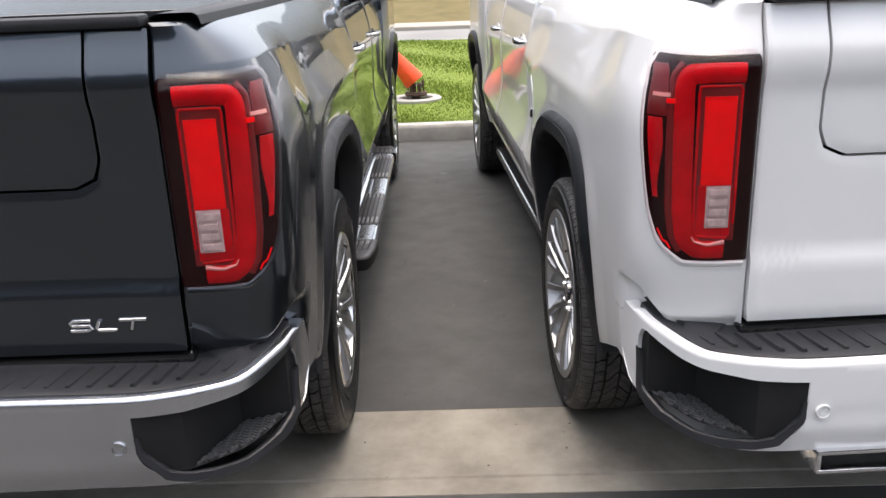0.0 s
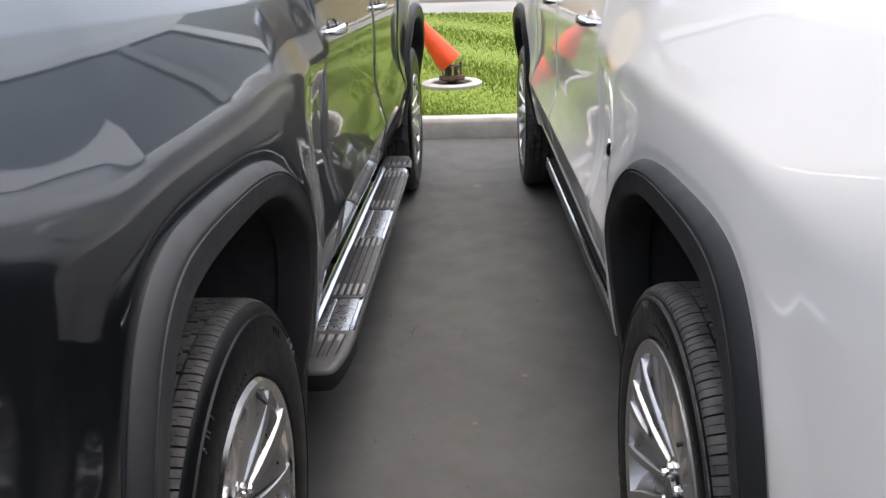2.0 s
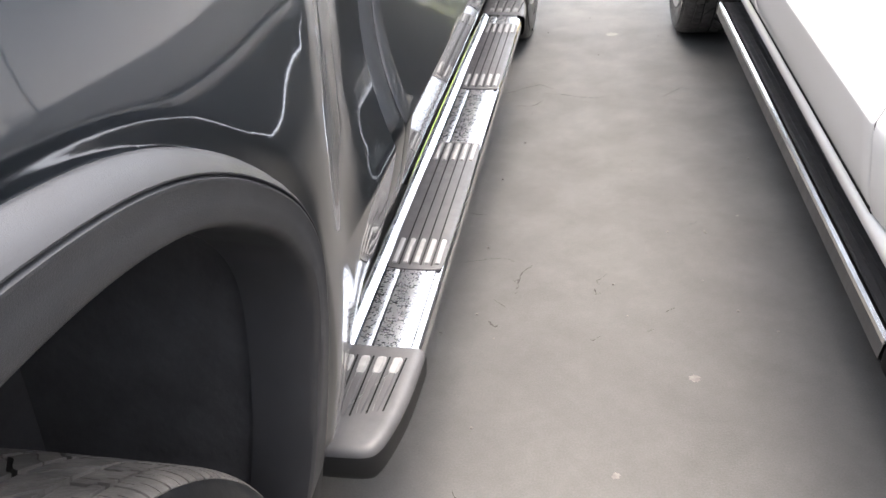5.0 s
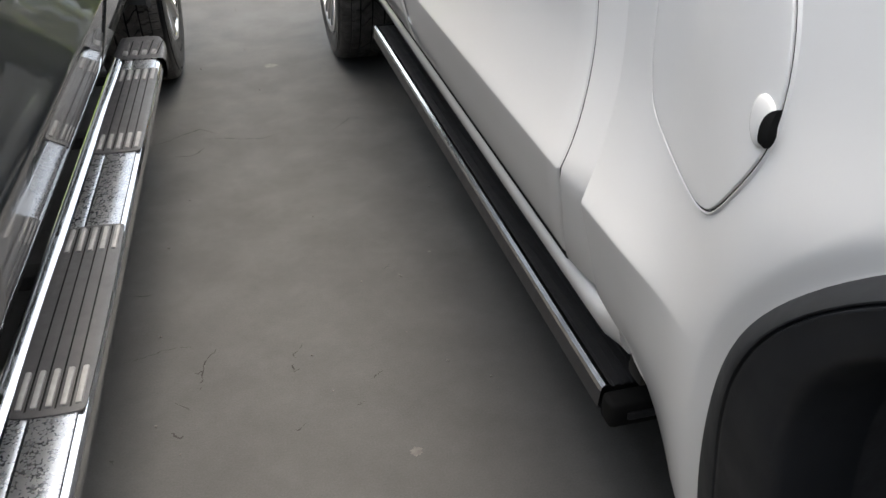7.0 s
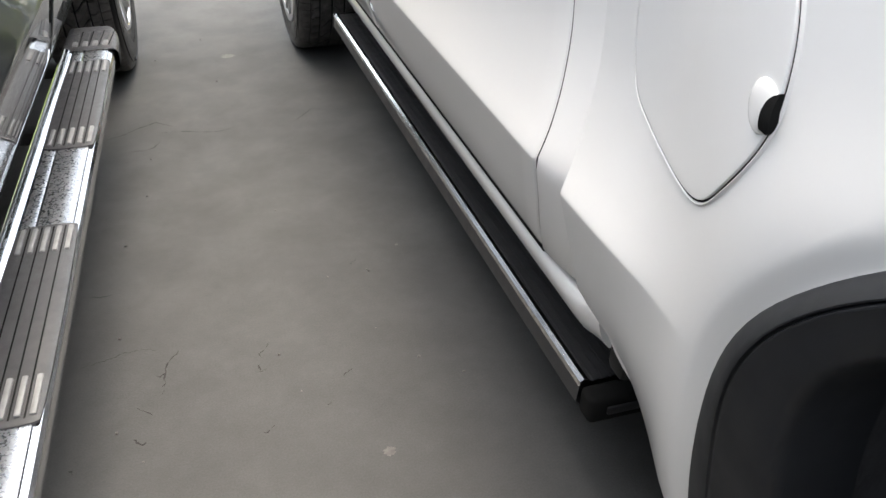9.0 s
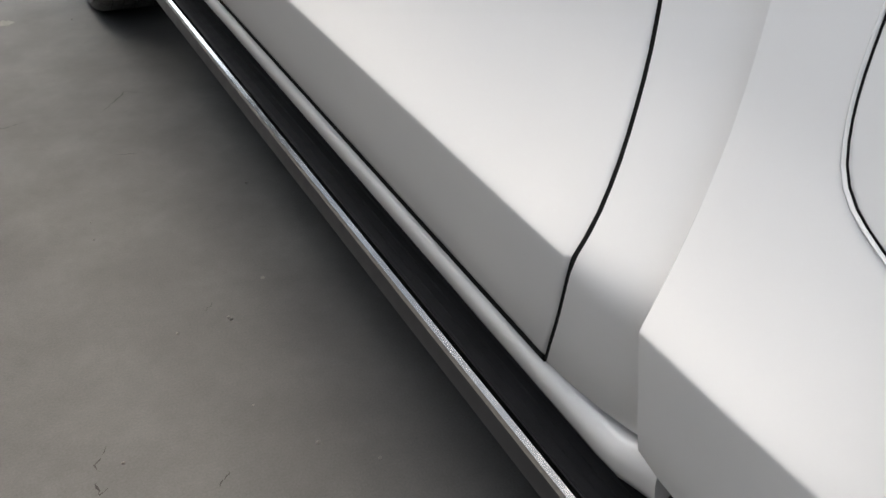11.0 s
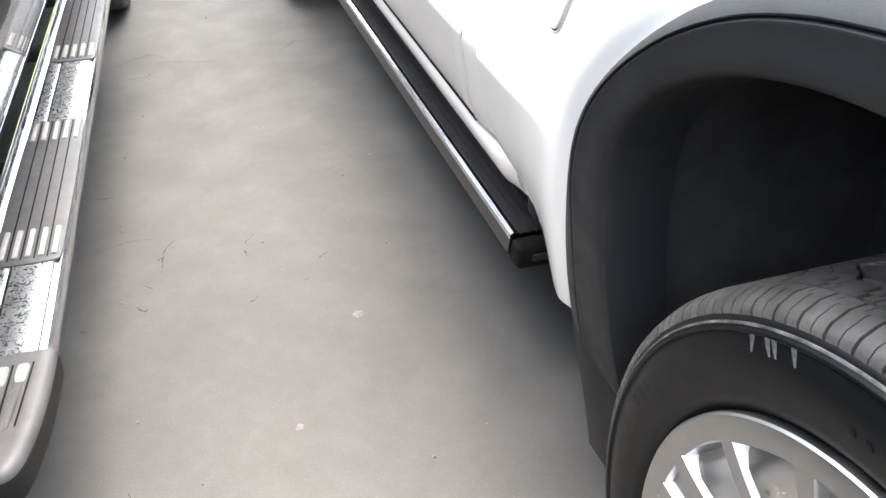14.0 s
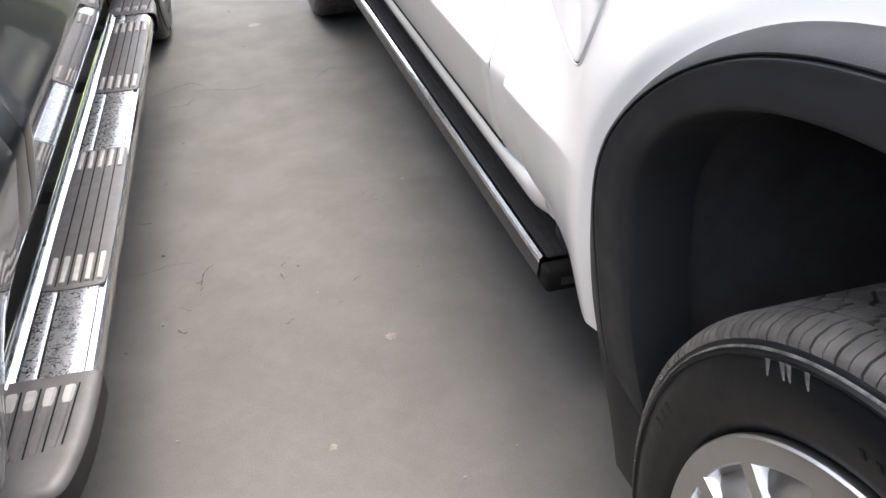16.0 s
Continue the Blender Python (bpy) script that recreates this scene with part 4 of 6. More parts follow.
            bm = bmesh.new()
            box(bm, sx * 0.37, sx * 0.637, -1.20, -1.12, 0.481, 0.523)
            part("exhaust_core", bm, UNDER, ex)
    bm = bmesh.new()
    box(bm, -0.74, 0.74, -1.10, -0.95, 0.56, 0.75, 0.01)
    part("bumper_beam", bm, UNDER, bumper)
    bm = bmesh.new()
    box(bm, -0.79, 0.79, -1.104, -1.04, 0.735, 0.786, 0.006)
    part("gate_sill", bm, GLOSS_BLACK, bumper, "black sill bar under the tailgate")


def door_edges():
    rear = curve1([(0.50, 1.12), (0.54, 1.10), (0.62, 1.066), (0.70, 1.040), (0.745, 1.027), (0.80, 1.023), (0.90, 1.028), (1.0, 1.033), (1.25, 1.045), (1.40, 1.065)])
    mid = lambda z: 2.165 + 0.02 * smoothstep(1.1, 1.4, z)
    front = lambda z: 3.085 + 0.10 * smoothstep(0.95, 1.40, z) - 0.02 * smoothstep(0.8, 0.5, z)
    return rear, mid, front


def build_door(sx, ya, yb, paint, truck, handle_y, handle_z, name):
    bm = bmesh.new()
    g = 0.0035
    side_panel(bm, sx, lambda z: ya(z) + g, lambda z: yb(z) - g, 0.556, 1.405, x_door)
    door = part("door", bm, paint, truck, name, sharp=60)
    # near-black strip inside the gap, standing in for its shade
    bm = bmesh.new()
    add_grid(bm, [[(sx * (x_door(ya(z), z) - 0.018), ya(z) + o, z) for o in (-0.0045, 0.012)] for z in [0.56 + 0.84 * k / 20 for k in range(21)]])
    part("door_gap_shade", bm, GAP, door)
    # pull handle with its recess
    bm = bmesh.new()
    rows = []
    for i in range(15):
        u = i / 14
        w = 0.016 * math.sin(math.pi * min(1, max(0, u * 0.96 + 0.02))) ** 0.35
        out = 0.046 * math.sin(math.pi * u) ** 0.30 if 0 < u < 1 else 0.0
        y = handle_y + 0.225 * u
        xs = x_door(y, handle_z)
        rows.append([(sx * (xs + out - 0.012 + 0.012 * math.cos(a)), y, handle_z + w * math.sin(a)) for a in [2 * math.pi * k / 12 for k in range(12)]])
    add_grid(bm, rows, close_v=True)
    part("door_handle", bm, CHROME, door, "chrome pull handle")
    bm = bmesh.new()
    rows = []
    for i in range(3):
        rows.append([(sx * (x_door(handle_y, handle_z) - 0.004 + 0.006 * (i < 2)), handle_y + 0.11 + (0.075 - 0.006 * i) * math.cos(a), handle_z + (0.033 - 0.004 * i) * math.sin(a)) for a in [2 * math.pi * k / 28 for k in range(28)]])
    add_grid(bm, rows, close_v=True)
    part("handle_cup", bm, paint, door)
    return door


def wheel_mesh_rim(style, rr):
    """Alloy wheel, axis x, outer face at x 0."""
    bm = bmesh.new()
    if style == "many":
        lathe(bm, [(-0.030, rr - 0.006), (-0.022, rr + 0.002), (-0.012, rr + 0.004), (-0.006, rr + 0.0032), (-0.0035, rr + 0.001), (-0.0030, rr - 0.002), (-0.0045, rr - 0.0235), (-0.0065, rr - 0.0255), (-0.030, rr - 0.030), (-0.075, rr - 0.036)], 120)
    else:
        lathe(bm, [(-0.012, rr - 0.022), (-0.006, rr - 0.016), (-0.004, rr - 0.004), (-0.012, rr + 0.004), (-0.022, rr + 0.002), (-0.03, rr - 0.006)], 96)
        lathe(bm, [(-0.012, rr - 0.022), (-0.05, rr - 0.030), (-0.12, rr - 0.040), (-0.24, rr - 0.03), (-0.25, rr)], 96)
        lathe(bm, [(-0.060, 0.07), (-0.070, 0.12), (-0.080, 0.17)], 60)
    lathe(bm, [(-0.09, 0.082), (-0.052, 0.080), (-0.046, 0.072), (-0.046, 0.0)], 40)
    return bm


def blade_mesh(path, half, thick):
    """A flat-faced bar along (radius, angle, depth) stations, with crisp chamfers."""
    bm = bmesh.new()
    rows = []
    for (r, a, x), w in zip(path, half):
        c, sn = math.cos(a), math.sin(a)
        sec = [(-w - 0.004, x - thick), (-w, x - 0.0035), (-w + 0.0022, x), (w - 0.0022, x), (w, x - 0.0035), (w + 0.004, x - thick)]
        rows.append([(xx, r * c - t * sn, r * sn + t * c) for t, xx in sec])
    vs = add_grid(bm, rows)
    bm.faces.new(vs[-1])
    return bm


def scoop_mesh(a0, a1, r0, r1, deep):
    """A polished hollow that falls away from one spoke towards the opening beside the next."""
    bm = bmesh.new()
    rows = []
    for i in range(15):
        u = i / 14
        r = r0 + (r1 - r0) * u
        top = -0.006 - 0.046 * ((1 - u) ** 1.5) - 0.016 * smoothstep(0.88, 1.0, u)
        k = 0.35 + 0.65 * smoothstep(0.0, 0.35, u)
        rows.append([(top - deep * k * (v ** 1.5) - 0.004, r * math.cos(a0 + (a1 - a0) * v), r * math.sin(a0 + (a1 - a0) * v)) for v in [j / 9 for j in range(10)]])
    add_grid(bm, rows)
    return bm


def many_spokes(rr):
    """One sixth of the many-spoke wheel: a single bar, a forked pair round a recess, and two polished hollows."""
    us = [i / 14 for i in range(15)]
    drop = lambda u: -0.0048 - 0.048 * (1 - u) ** 1.6
    rad = lambda u: 0.050 + (rr - 0.024 - 0.050) * u
    out = [("spoke", blade_mesh([(rad(u), 0.0, drop(u)) for u in us], [0.0085 + 0.0035 * u for u in us], 0.045), ALU_SATIN)]
    mid = radians(-30)
    for sg in (1, -1):
        spread = lambda u: sg * radians(2.0 + 5.2 * smoothstep(0.15, 0.72, u))
        out.append(("spoke", blade_mesh([(rad(u), mid + spread(u), drop(u) - 0.0004 * (sg > 0)) for u in us], [0.0085 + 0.0050 * u for u in us], 0.040), ALU_SATIN))
    bm = bmesh.new()
    a = radians(5.2)
    add_grid(bm, [[(x, r * math.cos(mid + t), r * math.sin(mid + t)) for t in (-a, -0.5 * a, 0, 0.5 * a, a)] for r, x in ((0.150, -0.020), (0.195, -0.026), (0.205, -0.024), (rr - 0.045, -0.0175), (rr - 0.030, -0.0170), (rr - 0.022, -0.012))])
    out.append(("spoke_recess", bm, ALU_GREY))
    out.append(("polished_hollow", scoop_mesh(radians(-2.0), radians(-17.5), 0.075, rr - 0.022, 0.040), HOLLOW))
    out.append(("polished_hollow", scoop_mesh(radians(-39.5), radians(-51.0), 0.075, rr - 0.022, 0.040), HOLLOW))
    return out


def six_spokes(rr):
    """One sixth of the six-spoke wheel: a broad bar, a slimmer one beside it, and bright hollows that fill the gaps."""
    us = [i / 12 for i in range(13)]
    drop = lambda u: -0.006 - 0.040 * (1 - u) ** 1.5
    rad = lambda u: 0.050 + (rr - 0.018 - 0.050) * u
    out = [("spoke", blade_mesh([(rad(u), radians(-4 * (1 - u)), drop(u)) for u in us], [0.012 + 0.012 * u for u in us], 0.040), ALU_SATIN),
           ("spoke", blade_mesh([(rad(u), radians(27 - 9 * (1 - u)), drop(u) - 0.004) for u in us], [0.010 + 0.006 * u for u in us], 0.040), ALU_SATIN)]
    out.append(("polished_hollow", scoop_mesh(radians(4.5), radians(24.5), 0.075, rr - 0.016, 0.024), HOLLOW))
    out.append(("polished_hollow", scoop_mesh(radians(30.0), radians(56.5), 0.075, rr - 0.016, 0.030), HOLLOW))
    return out


def tyre_mesh(rr, edge):
    R = 0.418
    bm = bmesh.new()
    mid = (rr + R) / 2
    prof = [(-0.030, rr - 0.004), (-0.014, rr + 0.006), (-0.006, rr + 0.016), (-0.005, rr + 0.022), (-0.001, rr + 0.040), (0.0, mid), (-0.002, R - 0.046), (-0.0045, R - 0.036), (-0.002, R - 0.034), (-0.002, R - 0.031),
            *[(-d, r) for d, r in ((0.006, R - 0.029), (0.009, R - 0.021), (0.0135, R - 0.0125), (0.0185, R - 0.0078), (0.0235, R - 0.0052)) if d < edge + 0.003], (-edge - 0.005, R - 0.0135 - 0.4 * max(0.0, 0.02 - edge)), (-0.06, R - 0.012), (-0.14, R - 0.011), (-0.215, R - 0.012), (-0.25, R - 0.014), (-0.262, R - 0.024), (-0.275, mid), (-0.268, rr + 0.03), (-0.245, rr - 0.004)]
    lathe(bm, prof, 128)
    # raised bars on the sidewall where lettering stands
    for a0, n, r0, r1 in ((1.2, 7, rr + 0.040, rr + 0.046), (3.4, 9, rr + 0.040, rr + 0.046), (2.45, 3, R - 0.066, R - 0.050), (0.5, 3, R - 0.066, R - 0.050), (4.7, 3, R - 0.066, R - 0.050)):
        for k in range(n):
            a = a0 + k * 0.052
            w = 0.014
            pts = [(0.0005, r0, a), (0.0005, r0, a + w), (0.0005, r1, a + w + 0.01), (0.0005, r1, a + 0.01)]
            f = [bm.verts.new((x, r * math.cos(t), r * math.sin(t))) for x, r, t in pts]
            g = [bm.verts.new((-0.006, r * math.cos(t), r * math.sin(t))) for x, r, t in pts]
            bm.faces.new(f)
            for j in range(4):
                bm.faces.new((f[j], f[(j + 1) % 4], g[(j + 1) % 4], g[j]))
    return bm


def tread_mesh(edge):
    """Tread ribs of moulded blocks, cut by slots and fine sipes."""
    R = 0.418
    bm = bmesh.new()
    prof = curve1([(0.004, R - 0.030), (0.010, R - 0.016), (0.018, R - 0.007), (0.030, R - 0.0015), (0.050, R + 0.0006), (0.1375, R + 0.0012)])

    def rib(xs, n, phi, width):
        """Blocks between slots; phi bends slot j, width is its cut in radians."""
        p = 2 * math.pi / n
        for j in range(n):
            top = []
            for x in xs:
                d = min(x, 0.275 - x)
                r = prof(d)
                a0, a1 = j * p + phi(j, x) + width(j), (j + 1) * p + phi(j + 1, x) - width(j + 1)
                top.append([(-x, r * math.cos(a), r * math.sin(a)) for a in (a0, (a0 + a1) / 2, a1)])
            vs = add_grid(bm, top)
            ring = vs[0] + [q[-1] for q in vs[1:-1]] + vs[-1][::-1] + [q[0] for q in vs[-2:0:-1]]
            low = [bm.verts.new((v.co.x, v.co.y * (1 - 0.013 / R), v.co.z * (1 - 0.013 / R))) for v in ring]
            m = len(ring)
            for k in range(m):
                bm.faces.new((ring[k], ring[(k + 1) % m], low[(k + 1) % m], low[k]))

    n1 = 168
    p1 = 2 * math.pi / n1
    wide = lambda j: 0.0042 if j % 2 == 0 else 0.0018

    def step(j, x, sg=1):
        d = min(x, 0.275 - x)
        return sg * ((0.42 * p1 if d > 0.0378 else 0.0) if j % 2 else 0.10 * p1 * (d / 0.08))
    sh = [edge, edge + 0.0035, edge + 0.007, 0.032, 0.0375, 0.0380, 0.0440, 0.0505]
    mid = [0.0550, 0.060, 0.0655, 0.0665, 0.076, 0.0850]
    jog = lambda j, x: (0.5 * p1 if j % 2 else 0.0) + (0.45 * p1 if min(x, 0.275 - x) > 0.066 else 0.0)
    rib(sh, n1, step, wide)
    rib([0.275 - x for x in sh], n1, lambda j, x: -step(j, x), wide)
    n3 = 112
    rib(mid, n3, jog, lambda j: 0.0085 if j % 2 == 0 else 0.0024)
    rib([0.275 - x for x in mid], n3, lambda j, x: -jog(j, x), lambda j: 0.0085 if j % 2 == 0 else 0.0024)
    n2 = 72
    p2 = 2 * math.pi / n2
    wave = lambda c, w, k: (lambda j, x: k * p2 * 0.55 * math.sin((x - c) / w * math.pi))
    rib([0.0925 + 0.040 * k / 6 for k in range(7)], n2, wave(0.1125, 0.041, 1.0), lambda j: 0.0105 if j % 2 else 0.0028)
    rib([0.1405 + 0.040 * k / 6 for k in range(7)], n2, wave(0.160, 0.041, -1.0), lambda j: 0.0105 if j % 2 else 0.0028)
    return bm


def build_wheels(truck, style, rr, dy, out, size):
    rim_me = finish("wheel", wheel_mesh_rim(style, rr), ALU_SATIN if style == "many" else ALU, sharp=28)
    if style == "many":
        spoke_mes = [(nm, finish(nm, q, mat, sharp=28)) for nm, q, mat in many_spokes(rr)]
    else:
        spoke_mes = [(nm, finish(nm, q, mat, sharp=28)) for nm, q, mat in six_spokes(rr)]
    edge = 0.0095 if style == "many" else 0.0185
    tyre_me = finish("tyre", tyre_mesh(rr, edge), RUBBER, sharp=40)
    bm = bmesh.new()
    R = 0.418
    lathe(bm, [(-0.0085, R - 0.0275), (-0.0052, R - 0.0285), (-0.0058, R - 0.0265), (-0.0105, R - 0.0245)], 160)
    scuff_me = finish("scuffed_edge", bm, SCUFFED, sharp=60)
    bm = bmesh.new()
    q = [(R - 0.050, 0.0), (R - 0.050, 0.005), (R - 0.034, 0.012), (R - 0.034, 0.006)]
    top = [bm.verts.new((-0.0006, r * math.cos(a), r * math.sin(a))) for r, a in q]
    low = [bm.verts.new((-0.006, r * math.cos(a), r * math.sin(a))) for r, a in q]
    bm.faces.new(top)
    for j in range(4):
        bm.faces.new((top[j], top[(j + 1) % 4], low[(j + 1) % 4], low[j]))
    mark_me = finish("shoulder_mark", bm, SCUFFED, smooth=False)
    tread_me = finish("tread", tread_mesh(edge), TREAD_WORN if style == "many" else TREAD, sharp=38)
    bm = bmesh.new()
    lathe(bm, [(-0.034, 0.0), (-0.030, 0.020), (-0.031, 0.034), (-0.040, 0.037)], 36)
    cap_me = finish("centre_cap", bm, GLOSS_BLACK)
    bm = bmesh.new()
    lathe(bm, [(-0.052, 0.010), (-0.026, 0.0105), (-0.020, 0.007), (-0.020, 0.0)], 6)
    nut_me = finish("lug_nut", bm, CHROME, sharp=30)
    bm = bmesh.new()
    lathe(bm, [(-0.115, 0.16), (-0.112, 0.17), (-0.112, 0.085), (-0.09, 0.08), (-0.09, 0.0)], 48)
    box(bm, -0.16, -0.09, 0.06, 0.175, -0.09, 0.10, 0.015)
    # dark dish added behind the spokes, standing in for shade in the openings
    if style == "many":
        lathe(bm, [(-0.09, 0.06), (-0.10, 0.18), (-0.085, rr - 0.045), (-0.074, rr - 0.034)], 48)
    disc_me = finish("brake_disc", bm, UNDER if style == "many" else BRAKE)
    bm = bmesh.new()
    tube(bm, [(-0.03, rr - 0.028, 0), (-0.012, rr - 0.040, 0), (0.0, rr - 0.050, 0)], 0.0045, 8)
    valve_me = finish("valve_stem", bm, BLACK_PLASTIC)
    for k, (sx, y) in enumerate(((1, 0), (-1, 0), (1, 3.745), (-1, 3.745))):
        w = share("wheel", rim_me, truck, Matrix.Translation((sx * (1.0 + out), y + dy, 0.418 * size)) @ pose(0, 0, 0, 0, 0, 0 if sx > 0 else 180) @ pose(0, 0, 0, ((18, 15, 63, 41) if style == "many" else (20, 37, 63, 101))[k]) @ Matrix.Scale(size, 4))
        tagged(w, "polished multi-spoke alloy wheel" if style == "many" else "polished six-spoke alloy wheel")
        share("tyre", tyre_me, w, Matrix())
        share("tread", tread_me, w, Matrix())
        if style == "many":
            share("scuffed_edge", scuff_me, w, Matrix())
        for a0 in (12, 102, 192, 282):
            for da, flip in ((-4.5, 1), (-0.8, 1), (0.5, 1), (4.5, -1)):
                share("shoulder_mark", mark_me, w, pose(0, 0, 0, a0 + da) @ Matrix.Diagonal((1, 1, flip, 1)))
        share("centre_cap", cap_me, w, Matrix())
        share("brake_disc", disc_me, w, Matrix())
        share("valve_stem", valve_me, w, pose(0, 0, 0, 41))
        for j in range(6):
            for nm, q in spoke_mes:
                share(nm, q, w, pose(0, 0, 0, 60 * j))
        for j in range(6):
            a = 2 * math.pi * (j + 0.5) / 6
            share("lug_nut", nut_me, w, Matrix.Translation((-0.008, 0.057 * math.cos(a), 0.057 * math.sin(a))))


def build_cab(paint, truck):
    belt, roof_z = 1.405, 1.885
    xs = lambda z: 0.93 - (z - belt) * (0.93 - 0.70) / (roof_z - belt)

    def slab(sx, poly, mat, name, depth, inset=0.0, parent=None, label=""):
        bm = bmesh.new()
        out = [bm.verts.new((sx * (xs(z) - inset), y, z)) for y, z in poly]
        inn = [bm.verts.new((sx * (xs(z) - inset - depth), y, z)) for y, z in poly]
        n = len(poly)
        bm.faces.new(out)
        bm.faces.new(inn[::-1])
        for j in range(n):
            bm.faces.new((out[j], out[(j + 1) % n], inn[(j + 1) % n], inn[j]))
        return part(name, bm, mat, parent or truck, label, smooth=False)
    for sx in (1, -1):
        slab(sx, [(0.97, belt), (1.13, belt), (1.36, 1.83), (1.30, roof_z)], paint, "rear_pillar", 0.05)
        slab(sx, [(2.10, belt), (2.23, belt), (2.22, 1.83), (2.11, 1.83)], GLOSS_BLACK, "middle_pillar", 0.05)
        slab(sx, [(3.22, belt), (3.50, belt), (2.83, roof_z), (2.74, 1.83)], paint, "windscreen_pillar", 0.05)
        slab(sx, [(1.36, 1.83), (2.74, 1.83), (2.83, roof_z), (1.30, roof_z)], paint, "roof_rail", 0.05)
        slab(sx, [(1.13, belt), (2.10, belt), (2.11, 1.83), (1.36, 1.83)], GLASS, "side_window", 0.005, 0.012, None, "dark tinted side window")
        slab(sx, [(2.23, belt), (3.22, belt), (2.74, 1.83), (2.22, 1.83)], GLASS, "side_window", 0.005, 0.012, None, "tinted side window")
    bm = bmesh.new()
    rows = []
    for i in range(13):
        y = 1.29 + (2.84 - 1.29) * i / 12
        rows.append([(0.70 * math.sin(t), y, 1.885 + 0.045 * math.cos(t) ** 0.6 * (1 - 0.5 * abs(2 * i / 12 - 1) ** 3)) for t in [-math.pi / 2 + math.pi * k / 16 for k in range(17)]])
    add_grid(bm, rows)
    part("roof", bm, paint, truck)
    for name, y0, z0, y1, z1, x0, x1 in (("windscreen", 3.50, 1.36, 2.84, 1.885, 0.86, 0.68), ("rear_window", 0.985, belt, 1.29, 1.885, 0.88, 0.67)):
        bm = bmesh.new()
        rows = []
        for i in range(9):
            u = i / 8
            hw = x0 + (x1 - x0) * u
            rows.append([(hw * (2 * k / 12 - 1), y0 + (y1 - y0) * u - (0.09 if name == "windscreen" else 0) * (2 * k / 12 - 1) ** 2, z0 + (z1 - z0) * u) for k in range(13)])
        add_grid(bm, rows)
        rows2 = [[(a, b + 0.004, c) for a, b, c in r] for r in rows]
        add_grid(bm, rows2)
        part(name, bm, GLASS, truck, "tinted " + name.replace("_", " "))
    bm = bmesh.new()
    box(bm, -0.90, 0.90, 0.965, 0.99, 0.60, 1.41, 0.01)
    part("cab_back_panel", bm, paint, truck)
    bm = bmesh.new()
    box(bm, -0.86, 0.86, 0.99, 3.6, 0.62, 1.36, 0.02)
    part("cabin_floor", bm, UNDER, truck)
    for y in (1.35, 2.35):
        for x in (-0.42, 0.42):
            bm = bmesh.new()
            box(bm, x - 0.26, x + 0.26, y, y + 0.16, 1.30, 1.66, 0.05, 3)
            box(bm, x - 0.13, x + 0.13, y + 0.01, y + 0.11, 1.66, 1.80, 0.04, 3)
            part("seat_back", bm, BLACK_PLASTIC, truck)


def build_front(paint, truck):
    bm = bmesh.new()
    rows = []
    for i in range(19):
        y = 3.42 + (4.66 - 3.42) * i / 18
        drop = 0.10 * smoothstep(4.35, 4.70, y)
        hw = 0.93 - 0.09 * max(0, (y - 4.05) / 0.6) ** 2
        rows.append([(hw * s, y - 0.08 * s * s * (i / 18), 1.36 - drop + 0.045 * (1 - s ** 4) + 0.015 * math.exp(-((abs(s) - 0.62) / 0.08) ** 2)) for s in [2 * k / 28 - 1 for k in range(29)]])
    add_grid(bm, rows)
    part("hood", bm, paint, truck)
    bm = bmesh.new()
    box(bm, -0.60, 0.60, 4.50, 4.66, 0.72, 1.22, 0.04, 3)
    g = part("grille", bm, GLOSS_BLACK, truck)
    for k in range(5):
        bm = bmesh.new()
        box(bm, -0.55, 0.55, 4.64, 4.675, 0.78 + k * 0.085, 0.80 + k * 0.085, 0.006)
        part("grille_bar", bm, CHROME, g)
    for sx in (1, -1):
        bm = bmesh.new()
        box(bm, sx * 0.61, sx * 0.90, 4.38, 4.60, 0.92, 1.20, 0.05, 3)
        part("headlight", bm, LENS_CLEAR, truck, "clear headlight")
    bm = bmesh.new()
    P = resample(chaikin([(-0.98, 4.28), (-0.93, 4.52), (-0.6, 4.68), (0.6, 4.68), (0.93, 4.52), (0.98, 4.28)], 3), 40)
    add_grid(bm, [[(p.x, p.y - d, z) for p in P] for z, d in ((0.42, 0.10), (0.45, 0.03), (0.55, 0.0), (0.68, 0.0), (0.73, 0.02), (0.74, 0.12))])
    part("front_bumper", bm, paint, truck)


def build_mirror(sx, paint, truck):
    bm = bmesh.new()
    box(bm, sx * 1.005, sx * 1.235, 2.93, 3.05, 1.365, 1.60, 0.04, 4)
    ob = part("side_mirror", bm, GLOSS_BLACK, truck, "dark door mirror")
    bm = bmesh.new()
    box(bm, sx * 0.93, sx * 1.05, 2.96, 3.05, 1.375, 1.425, 0.015, 3)
    part("mirror_arm", bm, BLACK_PLASTIC, ob)
    bm = bmesh.new()
    box(bm, sx * 1.03, sx * 1.215, 2.924, 2.93, 1.40, 1.58, 0.002)
    part("mirror_glass", bm, CHROME, ob)


